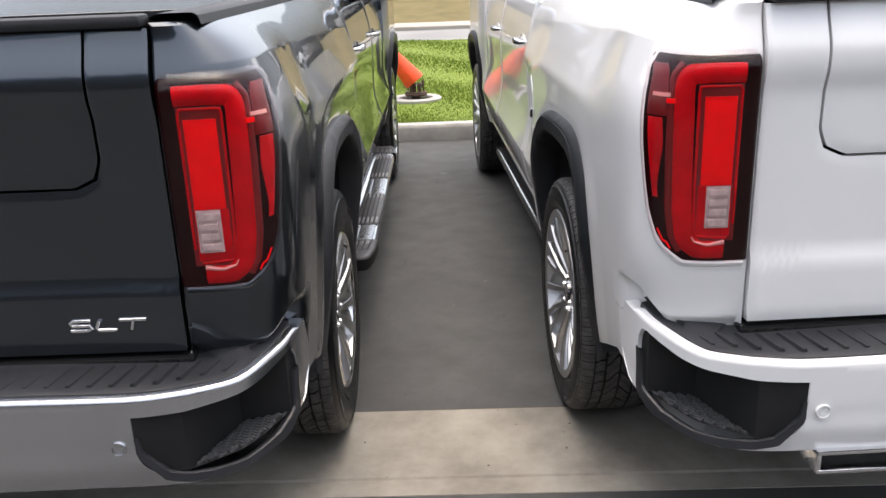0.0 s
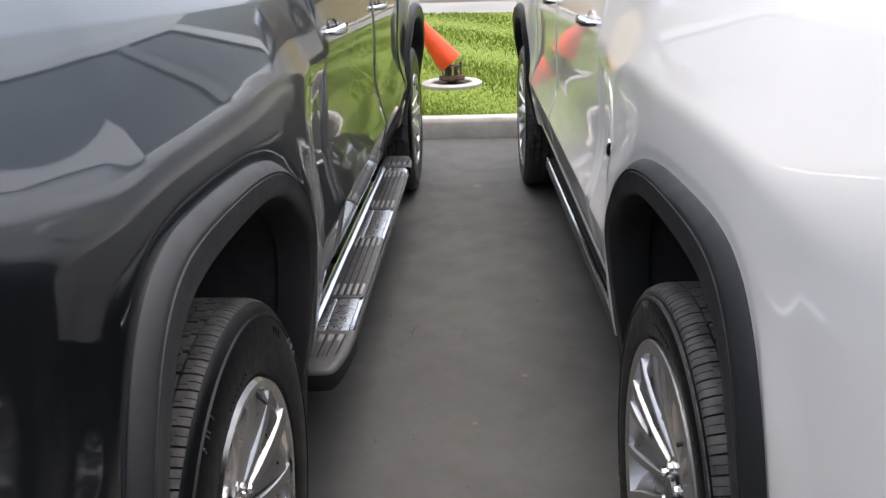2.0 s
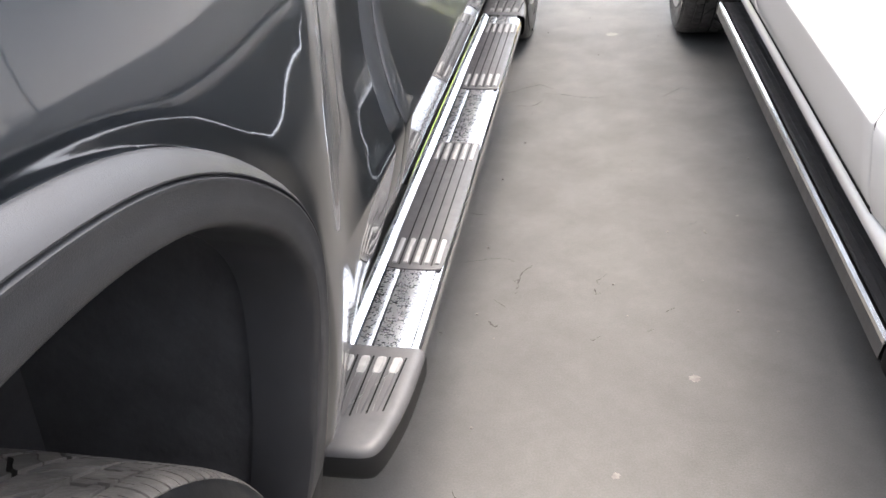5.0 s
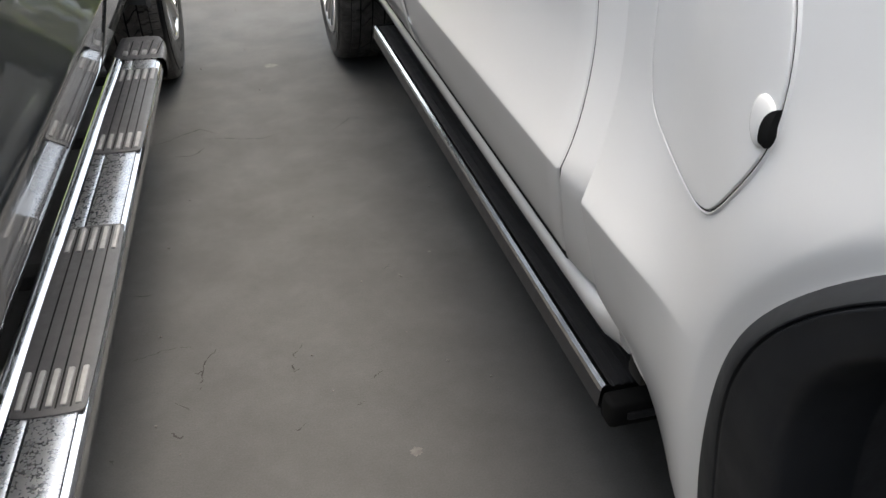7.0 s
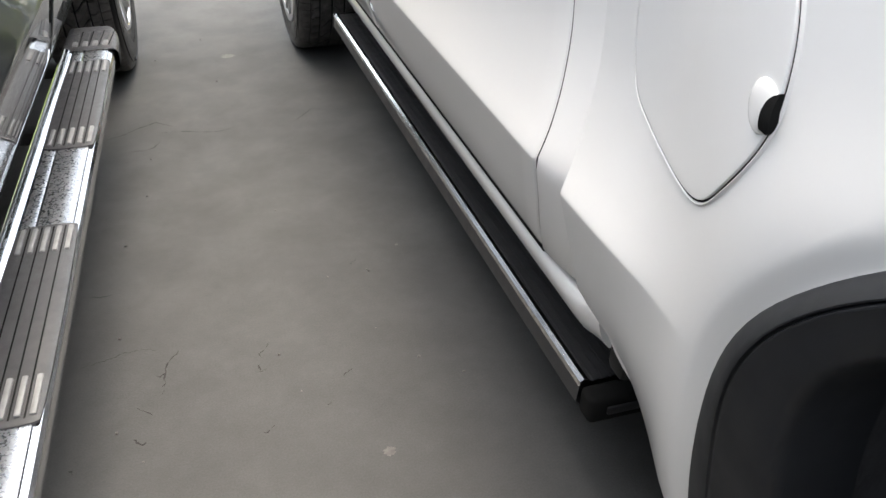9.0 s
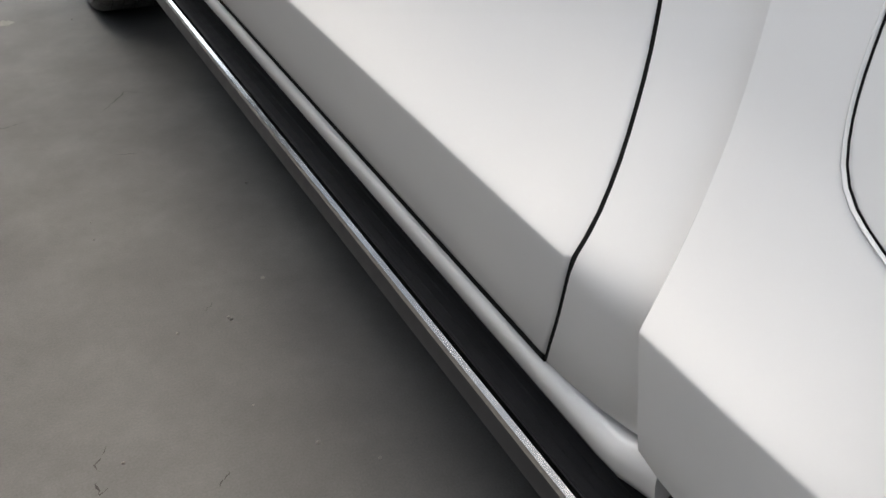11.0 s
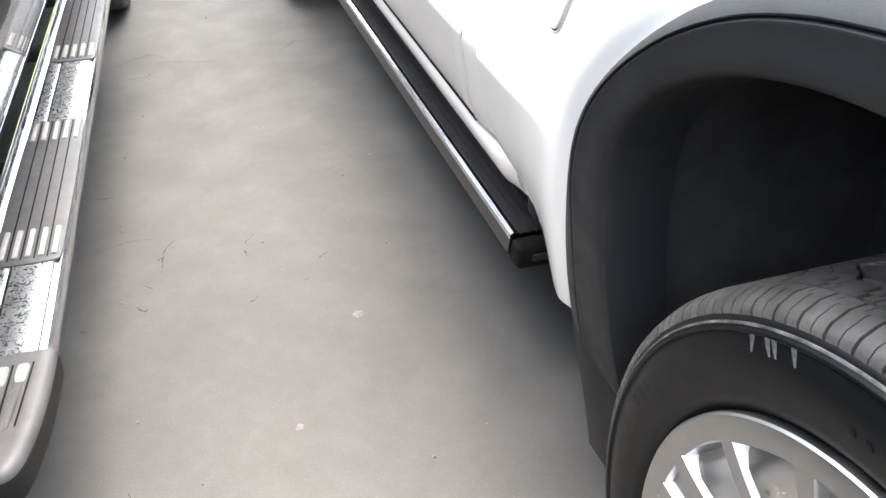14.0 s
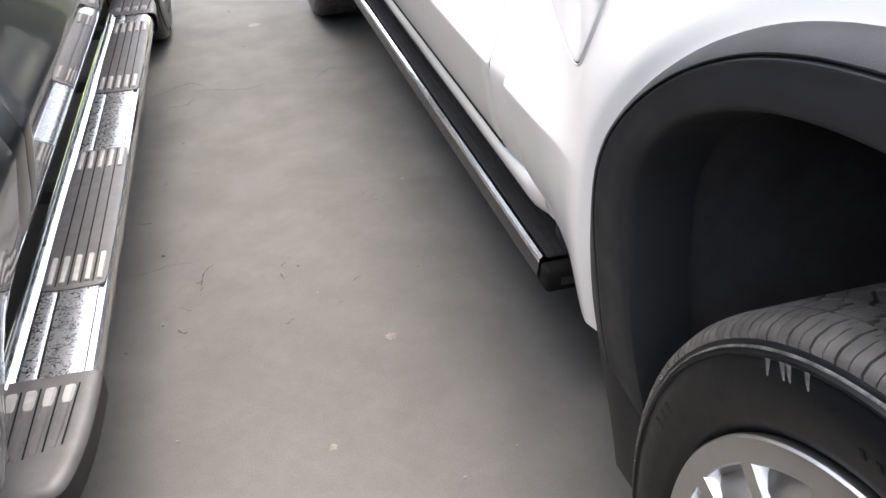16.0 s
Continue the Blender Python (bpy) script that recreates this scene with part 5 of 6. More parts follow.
def build_fuel_door(sx, paint, truck):
    out = [(0.862, 1.06), (0.866, 0.990), (0.864, 0.940), (0.850, 0.900), (0.805, 0.879), (0.75, 0.868), (0.70, 0.864), (0.672, 0.869), (0.648, 0.882), (0.620, 0.914), (0.600, 0.940), (0.582, 0.970), (0.574, 1.008), (0.576, 1.06), (0.595, 1.115), (0.65, 1.135), (0.77, 1.135), (0.820, 1.110)]
    ring = resample(chaikin(out, 3, True), 72, True)
    cy, cz = 0.71, 1.01

    def sc(k, d):
        return [(sx * (x_bed(cy + (p.x - cy) * k, cz + (p.y - cz) * k) + d), cy + (p.x - cy) * k, cz + (p.y - cz) * k) for p in ring]
    bm = bmesh.new()
    add_grid(bm, [sc(1.005, 0.0008), sc(0.982, 0.0008)], close_v=True)
    part("fuel_door_gap", bm, GAP, truck)
    bm = bmesh.new()
    add_grid(bm, [sc(1.030, -0.0006), sc(1.024, 0.0010), sc(1.014, 0.0022), sc(1.006, 0.0018), sc(1.002, 0.0002)], close_v=True)
    part("fuel_door_lip", bm, paint, truck)
    bm = bmesh.new()
    rows = [sc(0.989, 0.000), sc(0.988, 0.0018), sc(0.979, 0.0032), sc(0.963, 0.0036), sc(0.9, 0.0038), sc(0.7, 0.0038), sc(0.4, 0.0038), sc(0.05, 0.0038)]
    vs = add_grid(bm, rows, close_v=True)
    bm.faces.new(vs[-1])
    d = part("fuel_door", bm, paint, truck, "rounded fuel filler door")
    # scooped finger pull with its dark mouth at the door's edge
    yb, zb, ry, rz = 0.5930, 0.994, 0.0175, 0.0215
    edge = lambda z: 0.5760 + 0.012 * smoothstep(0.99, 0.955, z)
    dome = lambda y, z: 0.0040 + 0.0048 * math.sqrt(max(0.0, 1 - ((y - yb) / ry) ** 2 - ((z - zb) / rz) ** 2)) ** 0.8
    bm = bmesh.new()
    rows = []
    for k in range(9):
        t = math.pi / 2 * k / 8
        rows.append([(lambda y, z: (sx * (x_bed(y, z) + dome(y, z) - (0.0025 if k == 0 else 0)), y, z))(max(edge(zb), yb + ry * math.cos(t) * math.cos(a)), zb + rz * math.cos(t) * math.sin(a)) for a in [2 * math.pi * q / 28 for q in range(28)]])
    add_grid(bm, rows, close_v=True)
    part("finger_pull", bm, paint, d)
    # the mouth is a near-black patch over the pull, for its shade
    bm = bmesh.new()
    rows = []
    for k in range(13):
        z = 0.977 + 0.033 * k / 12
        v = 2 * k / 12 - 1
        w = 0.0105 * math.sqrt(max(0.0, 1 - v * v)) * (1 - 0.25 * v)
        y0 = edge(z) - 0.001
        rows.append([(sx * (x_bed(y0, z) + 0.0012), y0, z), (sx * (x_bed(y0, z) + 0.0050 + 0.0040 * (1 - v * v)), y0 + 0.0005, z), (sx * (x_bed(y0 + w, z) + dome(y0 + w, z) + 0.0022), y0 + w + 0.0006, z)])
    add_grid(bm, rows)
    part("finger_notch", bm, GAP, d, "dark finger notch")


def build_side_step(sx, truck):
    """Chrome bar step with grey pads and end caps."""
    z = 0.392
    sec = [(0.900, z - 0.045), (0.886, z - 0.020), (0.888, z - 0.004), (0.891, z + 0.0080), (0.895, z + 0.0108), (0.8985, z + 0.0100), (0.917, z + 0.0010), (0.935, z), (0.955, z), (0.975, z), (1.020, z), (1.029, z - 0.004), (1.034, z - 0.010), (1.036, z - 0.024), (1.030, z - 0.048), (1.01, z - 0.062), (0.93, z - 0.062)]
    bm = bmesh.new()
    rows = [[(sx * x, y, zz) for x, zz in sec] for y in (0.86, 0.9, 1.2, 1.6, 2.0, 2.4, 2.74)]
    add_grid(bm, rows, close_v=True)
    step = part("side_step", bm, STEP_CHROME, truck, "chrome side step bar with grey tread pads", sharp=20)
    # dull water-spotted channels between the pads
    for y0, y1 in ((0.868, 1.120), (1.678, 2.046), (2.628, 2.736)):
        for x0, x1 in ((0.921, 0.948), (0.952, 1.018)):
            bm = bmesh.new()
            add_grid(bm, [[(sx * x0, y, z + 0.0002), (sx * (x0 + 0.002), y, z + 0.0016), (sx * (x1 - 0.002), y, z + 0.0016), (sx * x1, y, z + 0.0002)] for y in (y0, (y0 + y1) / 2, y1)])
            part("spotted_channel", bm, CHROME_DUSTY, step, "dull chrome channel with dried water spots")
    # end caps: a flat grey top with a soft rim over a black skirt, the outer side drawn in towards the end
    plan = chaikin([(1.045, 0.874), (1.043, 0.80), (1.038, 0.735), (1.029, 0.682), (1.019, 0.648), (1.004, 0.632), (0.96, 0.629), (0.905, 0.629), (0.887, 0.636), (0.882, 0.665), (0.881, 0.874)], 2)

    def inset(pts, d):
        out = []
        for i, p in enumerate(pts):
            t = (pts[min(i + 1, len(pts) - 1)] - pts[max(i - 1, 0)]).normalized()
            q = p + Vector((t.y, -t.x)) * d
            out.append(Vector((q.x, min(q.y, 0.874))))
        return out
    for ends in (1, -1):
        fy = (lambda y: y) if ends == 1 else (lambda y: 3.599 - y)
        ring = lambda d, zz: [(sx * p.x, fy(p.y), zz) for p in inset(plan, d)]
        bm = bmesh.new()
        rows = [ring(-0.0005, z - 0.014), ring(0.0, z - 0.009), ring(-0.0025, z - 0.003), ring(-0.007, z + 0.0020), ring(-0.014, z + 0.0042), ring(-0.022, z + 0.0045)]
        if inset(plan, -0.01)[20].y < plan[20].y:
            rows = [ring(0.0005, z - 0.014), ring(0.0, z - 0.009), ring(0.0025, z - 0.003), ring(0.007, z + 0.0020), ring(0.014, z + 0.0042), ring(0.022, z + 0.0045)]
        vs = add_grid(bm, rows)
        bm.faces.new(vs[-1])
        cap = part("end_cap", bm, GREY_PLASTIC, step, "weathered grey plastic end cap", sharp=50)
        bm = bmesh.new()
        vs = add_grid(bm, [[(p[0], p[1], zz) for p in ring(d, 0)] for d, zz in ((0.0, z - 0.010), (0.0, z - 0.020), (0.002, z - 0.050), (0.008, z - 0.062))])
        bm.faces.new(vs[-1])
        part("cap_skirt", bm, UNDER, cap, "black plastic skirt of the end cap")
        for k in range(4):
            bm = bmesh.new()
            x = 0.915 + k * 0.028
            ya, yb = (0.845, 0.70 + 0.008 * abs(k - 1)) if ends == 1 else (2.76, 2.90)
            ym = ya + (yb - ya) * 0.30
            bend = -0.010 * k / 3 * ends
            # rib tips are paler: the highlight there is put into the colour
            for y0, y1, zt, mat, nm in ((ya, ym, 0.0105, PAD_PALE, "cap_rib_tip"), (ym, yb, 0.0088, GREY_PLASTIC, "cap_rib")):
                bm = bmesh.new()
                rows2 = []
                for q in range(7):
                    y = y0 + (y1 - y0) * q / 6
                    u = (y - ya) / (yb - ya)
                    dx, hw = bend * u, 0.0085 * (1 - 0.35 * u) * (1.0 if 0 < q < 6 else 0.7)
                    hz = zt if 0 < q < 6 else 0.0065
                    rows2.append([(sx * (x + 0.006 + dx - hw), y, z + 0.005), (sx * (x + 0.006 + dx - hw * 0.7), y, z + hz), (sx * (x + 0.006 + dx + hw * 0.7), y, z + hz), (sx * (x + 0.006 + dx + hw), y, z + 0.005)])
                add_grid(bm, rows2)
                part(nm, bm, mat, cap)
            bm = bmesh.new()
            add_grid(bm, [[(sx * (x + 0.0175 + bend * u), ya + (yb - ya) * u, z + 0.0072), (sx * (x + 0.0205 + bend * u), ya + (yb - ya) * u, z + 0.0072)] for u in (0, 0.5, 1)])
            part("cap_groove", bm, GAP, cap)
    # tread pads
    for ya, yb in ((1.113, 1.685), (2.040, 2.635)):
        bm = bmesh.new()
        out = [(0.917, ya + 0.012), (0.93, ya), (1.022, ya), (1.033, ya + 0.014), (1.033, yb - 0.014), (1.022, yb), (0.93, yb), (0.917, yb - 0.012)]
        ring = chaikin(out, 2, True)
        cx, cy = 0.976, (ya + yb) / 2
        def lay(k, zz):
            return [(sx * (cx + (p.x - cx) * (1 - k)), p.y - math.copysign(min(abs(p.y - cy), k * 0.06), p.y - cy), zz) for p in ring]
        rows = [lay(0, z), lay(0.0, z + 0.0045), lay(0.06, z + 0.006)]
        vs = add_grid(bm, rows, close_v=True)
        bm.faces.new(vs[-1])
        pad = part("tread_pad", bm, PAD_RUBBER, step, "grey ribbed rubber tread pad")
        for k in range(5):
            x = 0.928 + k * 0.0215
            for a, b in ((ya + 0.016, ya + 0.105), (yb - 0.105, yb - 0.016)):
                bm = bmesh.new()
                box(bm, sx * x, sx * (x + 0.010), a, b, z + 0.004, z + 0.0105, 0.003)
                part("pad_rib", bm, PAD_PALE, pad)
            if k < 4:
                bm = bmesh.new()
                box(bm, sx * (x + 0.0140), sx * (x + 0.0165), ya + 0.012, yb - 0.012, z + 0.003, z + 0.0068)
                part("pad_groove", bm, GAP, pad)
    for y in (0.98, 1.55, 2.2, 2.66):
        bm = bmesh.new()
        box(bm, sx * 0.80, sx * 0.93, y, y + 0.05, z - 0.05, z - 0.018, 0.004)
        part("step_bracket", bm, UNDER, step)


def build_running_board(sx, truck):
    """Power running board, folded up under the sill."""
    z = 0.326
    bm = bmesh.new()
    n = 7
    top = []
    for i in range(n):
        x = 0.765 + i * 0.0165
        top += [(x, z), (x + 0.0125, z), (x + 0.0135, z - 0.003), (x + 0.0155, z - 0.003)]
    sec = top + [(0.884, z + 0.001), (0.890, z + 0.002), (0.8965, z - 0.002), (0.900, z - 0.010), (0.904, z - 0.042), (0.896, z - 0.050), (0.77, z - 0.047), (0.762, z - 0.03)]
    rows = [[(sx * (x + 0.016 * (y - 1.0) / 2.1), y, zz) for x, zz in sec] for y in [1.03 + 2.05 * i / 6 for i in range(7)]]
    vs = add_grid(bm, rows, close_v=True)
    board = part("running_board", bm, BOARD_GREY, truck, "grey ribbed power running board folded under the sill")
    bm = bmesh.new()
    lip = [(0.886, z + 0.0035), (0.893, z + 0.004), (0.8995, z - 0.001), (0.9005, z - 0.011), (0.8965, z - 0.011)]
    add_grid(bm, [[(sx * (x + 0.016 * (y - 1.0) / 2.1), y, zz) for x, zz in lip] for y in (1.03, 2.0, 3.08)])
    part("edge_strip", bm, ALU, board, "bright aluminium edge strip")
    for y0, y1 in ((0.975, 1.03), (3.08, 3.13)):
        bm = bmesh.new()
        o = 0.016 * (y0 - 1.0) / 2.1
        box(bm, sx * (0.764 + o), sx * (0.900 + o), y0 + (0.012 if y0 < 2 else 0), y1, z - 0.058, z - 0.006, 0.010, 3)
        # cap takes the gap's near-black for the shade it stands in
        cap = part("end_cap", bm, GAP, board, "black plastic end cap, darkened for the shade under the sill")
        if y0 < 2:
            bm = bmesh.new()
            box(bm, sx * 0.80, sx * 0.87, y0 + 0.008, y0 + 0.016, z - 0.040, z - 0.024, 0.003)
            part("cap_slot", bm, BLACK_PLASTIC, cap)
    for y in (1.30, 2.72):
        bm = bmesh.new()
        box(bm, sx * 0.62, sx * 0.82, y, y + 0.06, z - 0.01, z + 0.03, 0.006)
        box(bm, sx * 0.62, sx * 0.70, y - 0.01, y + 0.07, z + 0.0, 0.46, 0.006)
        part("linkage_arm", bm, GLOSS_BLACK, board)


def build_truck(m, paint, style, rr, label, badge, bumper_mat, step):
    truck = thing("pickup_truck", m, label, "pickup truck", "parked pickup trucks")
    SHIFT.xyz = (-0.012, 0.012, 0.046) if step == "bar" else (0.012, -0.012, 0.0)
    flare.cache_clear()
    x_bed.cache_clear()
    rear, mid, front = door_edges()
    for sx in (1, -1):
        build_bed_side(sx, paint, truck)
        for yc, xf in ((0.0, x_bed), (3.745, x_fender)):
            bm = bmesh.new()
            arch_trim(bm, sx, yc, xf)
            part("wheel_arch_trim", bm, TRIM_FADED if step == "bar" else TRIM_PLASTIC, truck, "faded grey plastic wheel arch trim" if step == "bar" else "black plastic wheel arch trim")
            bm = bmesh.new()
            wheel_liner(bm, sx, yc)
            part("wheel_arch_liner", bm, LINER, truck)
        build_tail_light(sx, paint, truck)
        # corner of the cab behind the rear door
        bm = bmesh.new()
        rows = []
        for i in range(41):
            z = 0.556 + (1.405 - 0.556) * i / 40
            e = rear(z) - 0.0035
            s = 0.940
            r = []
            for u in (0, 0.12, 0.3, 0.5, 0.7, 0.88, 1):
                y = s + (e - s) * u
                r.append((sx * (CAB_P(z) - 0.030 * (1 - u) ** 1.8), y, z))
            r.append((sx * (CAB_P(z) - 0.005), e + 0.001, z))
            r.append((sx * (CAB_P(z) - 0.035), e + 0.001, z))
            rows.append(r)
        add_grid(bm, rows)
        part("cab_corner", bm, paint, truck, sharp=50)
        hz = (1.222, 1.205)
        build_door(sx, rear, mid, paint, truck, 1.165, hz[0], "closed rear door")
        build_door(sx, mid, front, paint, truck, 2.245, hz[1], "closed front door")
        # near-black sheets on the jambs, standing in for shade behind the gaps
        bm = bmesh.new()
        add_grid(bm, [[(sx * (CAB_P(z) - 0.036), y, z) for z in [0.54 + 0.087 * k for k in range(11)]] for y in (0.99, 1.4, 2.0, 2.6, 3.25)])
        part("door_jamb", bm, GAP, truck)
        for edge in (rear, mid, front):
            # near-black strip just below the skin, drawing the gap's shade
            bm = bmesh.new()
            zz = [0.548 + (1.404 - 0.548) * k / 40 for k in range(41)]
            add_grid(bm, [[(sx * (CAB_P(z) - 0.0022), edge(z) + o, z) for z in zz] for o in (-0.0031, 0.0031)])
            part("door_gap_shade", bm, GAP, truck, "near-black seal strip that draws the shade in the door gap")
        # near-black strip that draws the shaded gap between doors and sill
        bm = bmesh.new()
        add_grid(bm, [[(sx * x, y, z) for x, z in ((0.925, 0.552), (0.932, 0.541), (0.950, 0.543), (0.9535, 0.548), (0.9525, 0.557), (0.940, 0.560))] for y in (1.10, 1.7, 2.4, 3.06)])
        part("lower_gap_shade", bm, GAP, truck, "near-black strip that draws the shaded gap under the doors")
        # sill
        bm = bmesh.new()
        rows = []
        tuck = 0.026 if step == "bar" else 0.004
        ys = [0.938, 0.946, 0.962, 0.985, 1.02] + [1.1 + 0.25 * i for i in range(8)] + [3.05, 3.16]
        for y in ys:
            k = smoothstep(0.935, 1.0, y)
            lift = 0.006 * (1 - k)
            sec = [(0.918, 0.538), (0.936, 0.540), (0.946, 0.536), (0.952, 0.528), (0.950, 0.511), (0.944, 0.493), (0.935, 0.477), (0.923, 0.466), (0.908, 0.461), (0.892, 0.466), (0.88, 0.50), (0.86, 0.54)]
            rows.append([(sx * (0.90 - tuck + (x - 0.90) * (0.72 + 0.28 * k)), y, zz + lift) for x, zz in sec])
        vs = add_grid(bm, rows)
        bm.faces.new([v for v in vs[0]])
        part("sill", bm, paint, truck, sharp=60)
        bm = bmesh.new()
        box(bm, sx * 0.86, sx * 0.912, 0.895, 0.938, 0.44, 0.50, 0.008)
        part("sill_end_bracket", bm, UNDER, truck)
        # turned flange under the front corner of the bed, and the guard below the arch trim
        bm = bmesh.new()
        run = [(0.928, 0.562), (0.910, 0.556), (0.89, 0.552), (0.865, 0.546), (0.84, 0.540), (0.815, 0.534)]
        add_grid(bm, [[(sx * (0.930 + dx + 0.012 * k / 5), y, z + dz) for dx, dz in ((-0.03, 0.02), (0.004, 0.010), (0.008, 0.0), (0.006, -0.012 - 0.012 * math.sin(math.pi * k / 5)), (-0.004, -0.016 - 0.012 * math.sin(math.pi * k / 5)), (-0.03, -0.005))] for k, (y, z) in enumerate(run)])
        part("bed_flange", bm, paint, truck, sharp=50)
        for yc in (0.0, 3.745):
            bm = bmesh.new()
            edge = resample(chaikin([Vector(q) for q in [(0.622, 0.472), (0.602, 0.44), (0.568, 0.385), (0.540, 0.335), (0.525, 0.300)]], 2), 12)
            add_grid(bm, [[(sx * x, yc + SHIFT.x - SHIFT.z + p.x - back * (0.9 + 0.4 * p.y), p.y + 0.012 * back) for p in edge] for x, back in ((0.90, 0.0), (0.955, 0.0), (0.968, 0.003), (0.972, 0.012), (0.970, 0.06), (0.962, 0.11), (0.93, 0.125))])
            part("splash_guard", bm, UNDER, truck, "black plastic splash guard below the arch trim")
        # front fender
        bm = bmesh.new()
        arch = arch_points(ARCH_OUT, 3.745)
        g = 0.0035
        outer = [Vector((4.62, 0.80)), Vector((4.62, 1.30)), Vector((4.2, 1.375)), Vector((3.30, 1.385)), Vector((front(1.38) + g, 1.385))] + [Vector((front(z) + g, z)) for z in (1.2, 1.0, 0.8, 0.62, 0.50)]
        arch_panel(bm, sx, arch, outer, x_fender)
        part("front_fender", bm, paint, truck, sharp=50)
        build_mirror(sx, paint, truck)
    build_tailgate(paint, truck, badge)
    build_bumper(bumper_mat, truck, badge == "")
    build_cab(paint, truck)
    build_front(paint, truck)
    bm = bmesh.new()
    box(bm, -0.76, 0.76, -1.06, 0.90, 0.88, 0.92)
    part("bed_floor", bm, BLACK_PLASTIC, truck)
    bm = bmesh.new()
    box(bm, -0.77, 0.77, 0.86, 0.90, 0.88, 1.44)
    part("bed_front_wall", bm, BLACK_PLASTIC, truck)
    bm = bmesh.new()
    for x in (-0.45, 0.45):
        box(bm, x - 0.05, x + 0.05, -1.0, 4.4, 0.46, 0.60)
    box(bm, -0.60, 0.60, -0.06, 0.06, 0.36, 0.48, 0.03)
    box(bm, -0.60, 0.60, 3.70, 3.79, 0.36, 0.48, 0.03)
    box(bm, -0.86, 0.86, 0.96, 3.15, 0.50, 0.62)
    box(bm, -0.60, 0.60, 3.2, 4.5, 0.55, 0.95)
    part("chassis", bm, UNDER, truck)
    build_wheels(truck, style, rr, -0.025 if step == "bar" else 0.035, 0.0 if step == "bar" else 0.006, 1.03 if step == "bar" else 1.01)
    if step == "bar":
        for sx in (1, -1):
            build_side_step(sx, truck)
    else:
        build_fuel_door(-1, paint, truck)
        for sx in (1, -1):
            build_running_board(sx, truck)
    return truck


dark_truck = build_truck(pose(-1.262, -1.144, 0, 0, 0, 1.2), DARK_PAINT, "six", 0.266, "dark blue-grey crew cab pickup truck with chrome side steps, parked", "SLT", SATIN, "bar")
white_truck = build_truck(pose(1.5025, -1.016, 0, 0, 0, 3.14), WHITE_PAINT, "many", 0.302, "pearl white crew cab pickup truck with power running boards, parked", "", WHITE_PAINT, "board")


# ---- ground ----
def sheet(name, x0, x1, y0, y1, z, mat, label, cat, nx=2, ny=2):
    bm = bmesh.new()
    add_grid(bm, [[(x0 + (x1 - x0) * i / nx, y0 + (y1 - y0) * j / ny, z) for i in range(nx + 1)] for j in range(ny + 1)])
    ob = new(name, finish(name, bm, mat))
    return tagged(ob, label, cat, kind="structure")


SEAM, KERB_Y = -1.123, 3.92


def solid(name, bm, mat, label, cat, kind="structure", sharp=35):
    return tagged(new(name, finish(name, bm, mat, True, sharp)), label, cat, kind=kind)


sheet("ground", -600, 600, -600, 600, -0.06, DRY, "dry earth that reaches the horizon", "ground")
road_lot = sheet("road", -30, 30, SEAM, KERB_Y + 0.03, 0.0, ASPHALT, "dark sealed asphalt parking bay", "asphalt", 60, 12)
bm = bmesh.new()
prof = [(SEAM - 0.004, -0.05), (SEAM - 0.004, 0.001), (SEAM - 0.012, 0.004), (-1.545, -0.006), (-1.552, -0.012), (-1.560, -0.012), (-1.566, -0.004), (-1.60, -0.002), (-1.655, 0.0), (-1.66, -0.05)]
add_grid(bm, [[(x, y, z) for y, z in prof] for x in [-30 + 2 * i for i in range(31)]])
solid("pavement", bm, CONCRETE, "stained pale concrete gutter apron with a joint", "concrete")
sheet("road_2", -30, 30, -17, -1.655, -0.003, ASPHALT, "dark asphalt drive behind the parked trucks", "asphalt", 10, 6)

# kerb
bm = bmesh.new()
sec = [(KERB_Y + 0.03, -0.04), (KERB_Y, 0.0), (KERB_Y + 0.012, 0.115), (KERB_Y + 0.020, 0.137), (KERB_Y + 0.036, 0.150), (KERB_Y + 0.15, 0.152), (KERB_Y + 0.155, 0.10)]
cuts = [-30 + 3.05 * i for i in range(20)]
xs_all = []
for a, b in zip(cuts, cuts[1:]):
    xs_all += [a + 0.005] + [a + (b - a) * k / 6 for k in range(1, 6)] + [b - 0.005]
rows = []
for x in xs_all:
    w = 0.003 * math.sin(x * 2.1) + 0.002 * math.sin(x * 5.3)
    rows.append([(x, y + w, z + w * 0.6) for y, z in sec])
add_grid(bm, rows)
solid("kerb", bm, KERB, "pale concrete kerb along the lawn", "kerb")


# lawn
def lawn_z(x, y):
    return 0.13 + 0.02 * smoothstep(KERB_Y, 6.0, y) + 0.012 * math.sin(x * 1.3 + y * 0.7) * math.sin(y * 1.1)


bm = bmesh.new()
lx = [-30, -20, -12] + [-8 + 0.5 * i for i in range(33)] + [12, 20, 30]
ly = [KERB_Y + 0.15 + (13.0 - KERB_Y - 0.15) * i / 24 for i in range(25)]
add_grid(bm, [[(x, y, lawn_z(x, y)) for x in lx] for y in ly])
solid("lawn", bm, SOIL, "mown green lawn behind the kerb", "lawn")

rng = np.random.default_rng(5)
NB = 46000
bx = rng.uniform(-2.6, 2.6, NB)
by = KERB_Y + 0.15 + (rng.uniform(0, 1, NB) ** 1.35) * (13.0 - KERB_Y - 0.15)
bx = bx * (0.35 + 0.65 * (by - KERB_Y) / 9.0) + rng.normal(0, 0.25, NB)
keep = (by > KERB_Y + 0.155)
bx, by = bx[keep], by[keep]
nb = len(bx)
hh = rng.uniform(0.018, 0.045, nb) * (0.8 + 0.4 * np.sin(bx * 3.1 + by * 2.3))
ang = rng.uniform(0, 2 * np.pi, nb)
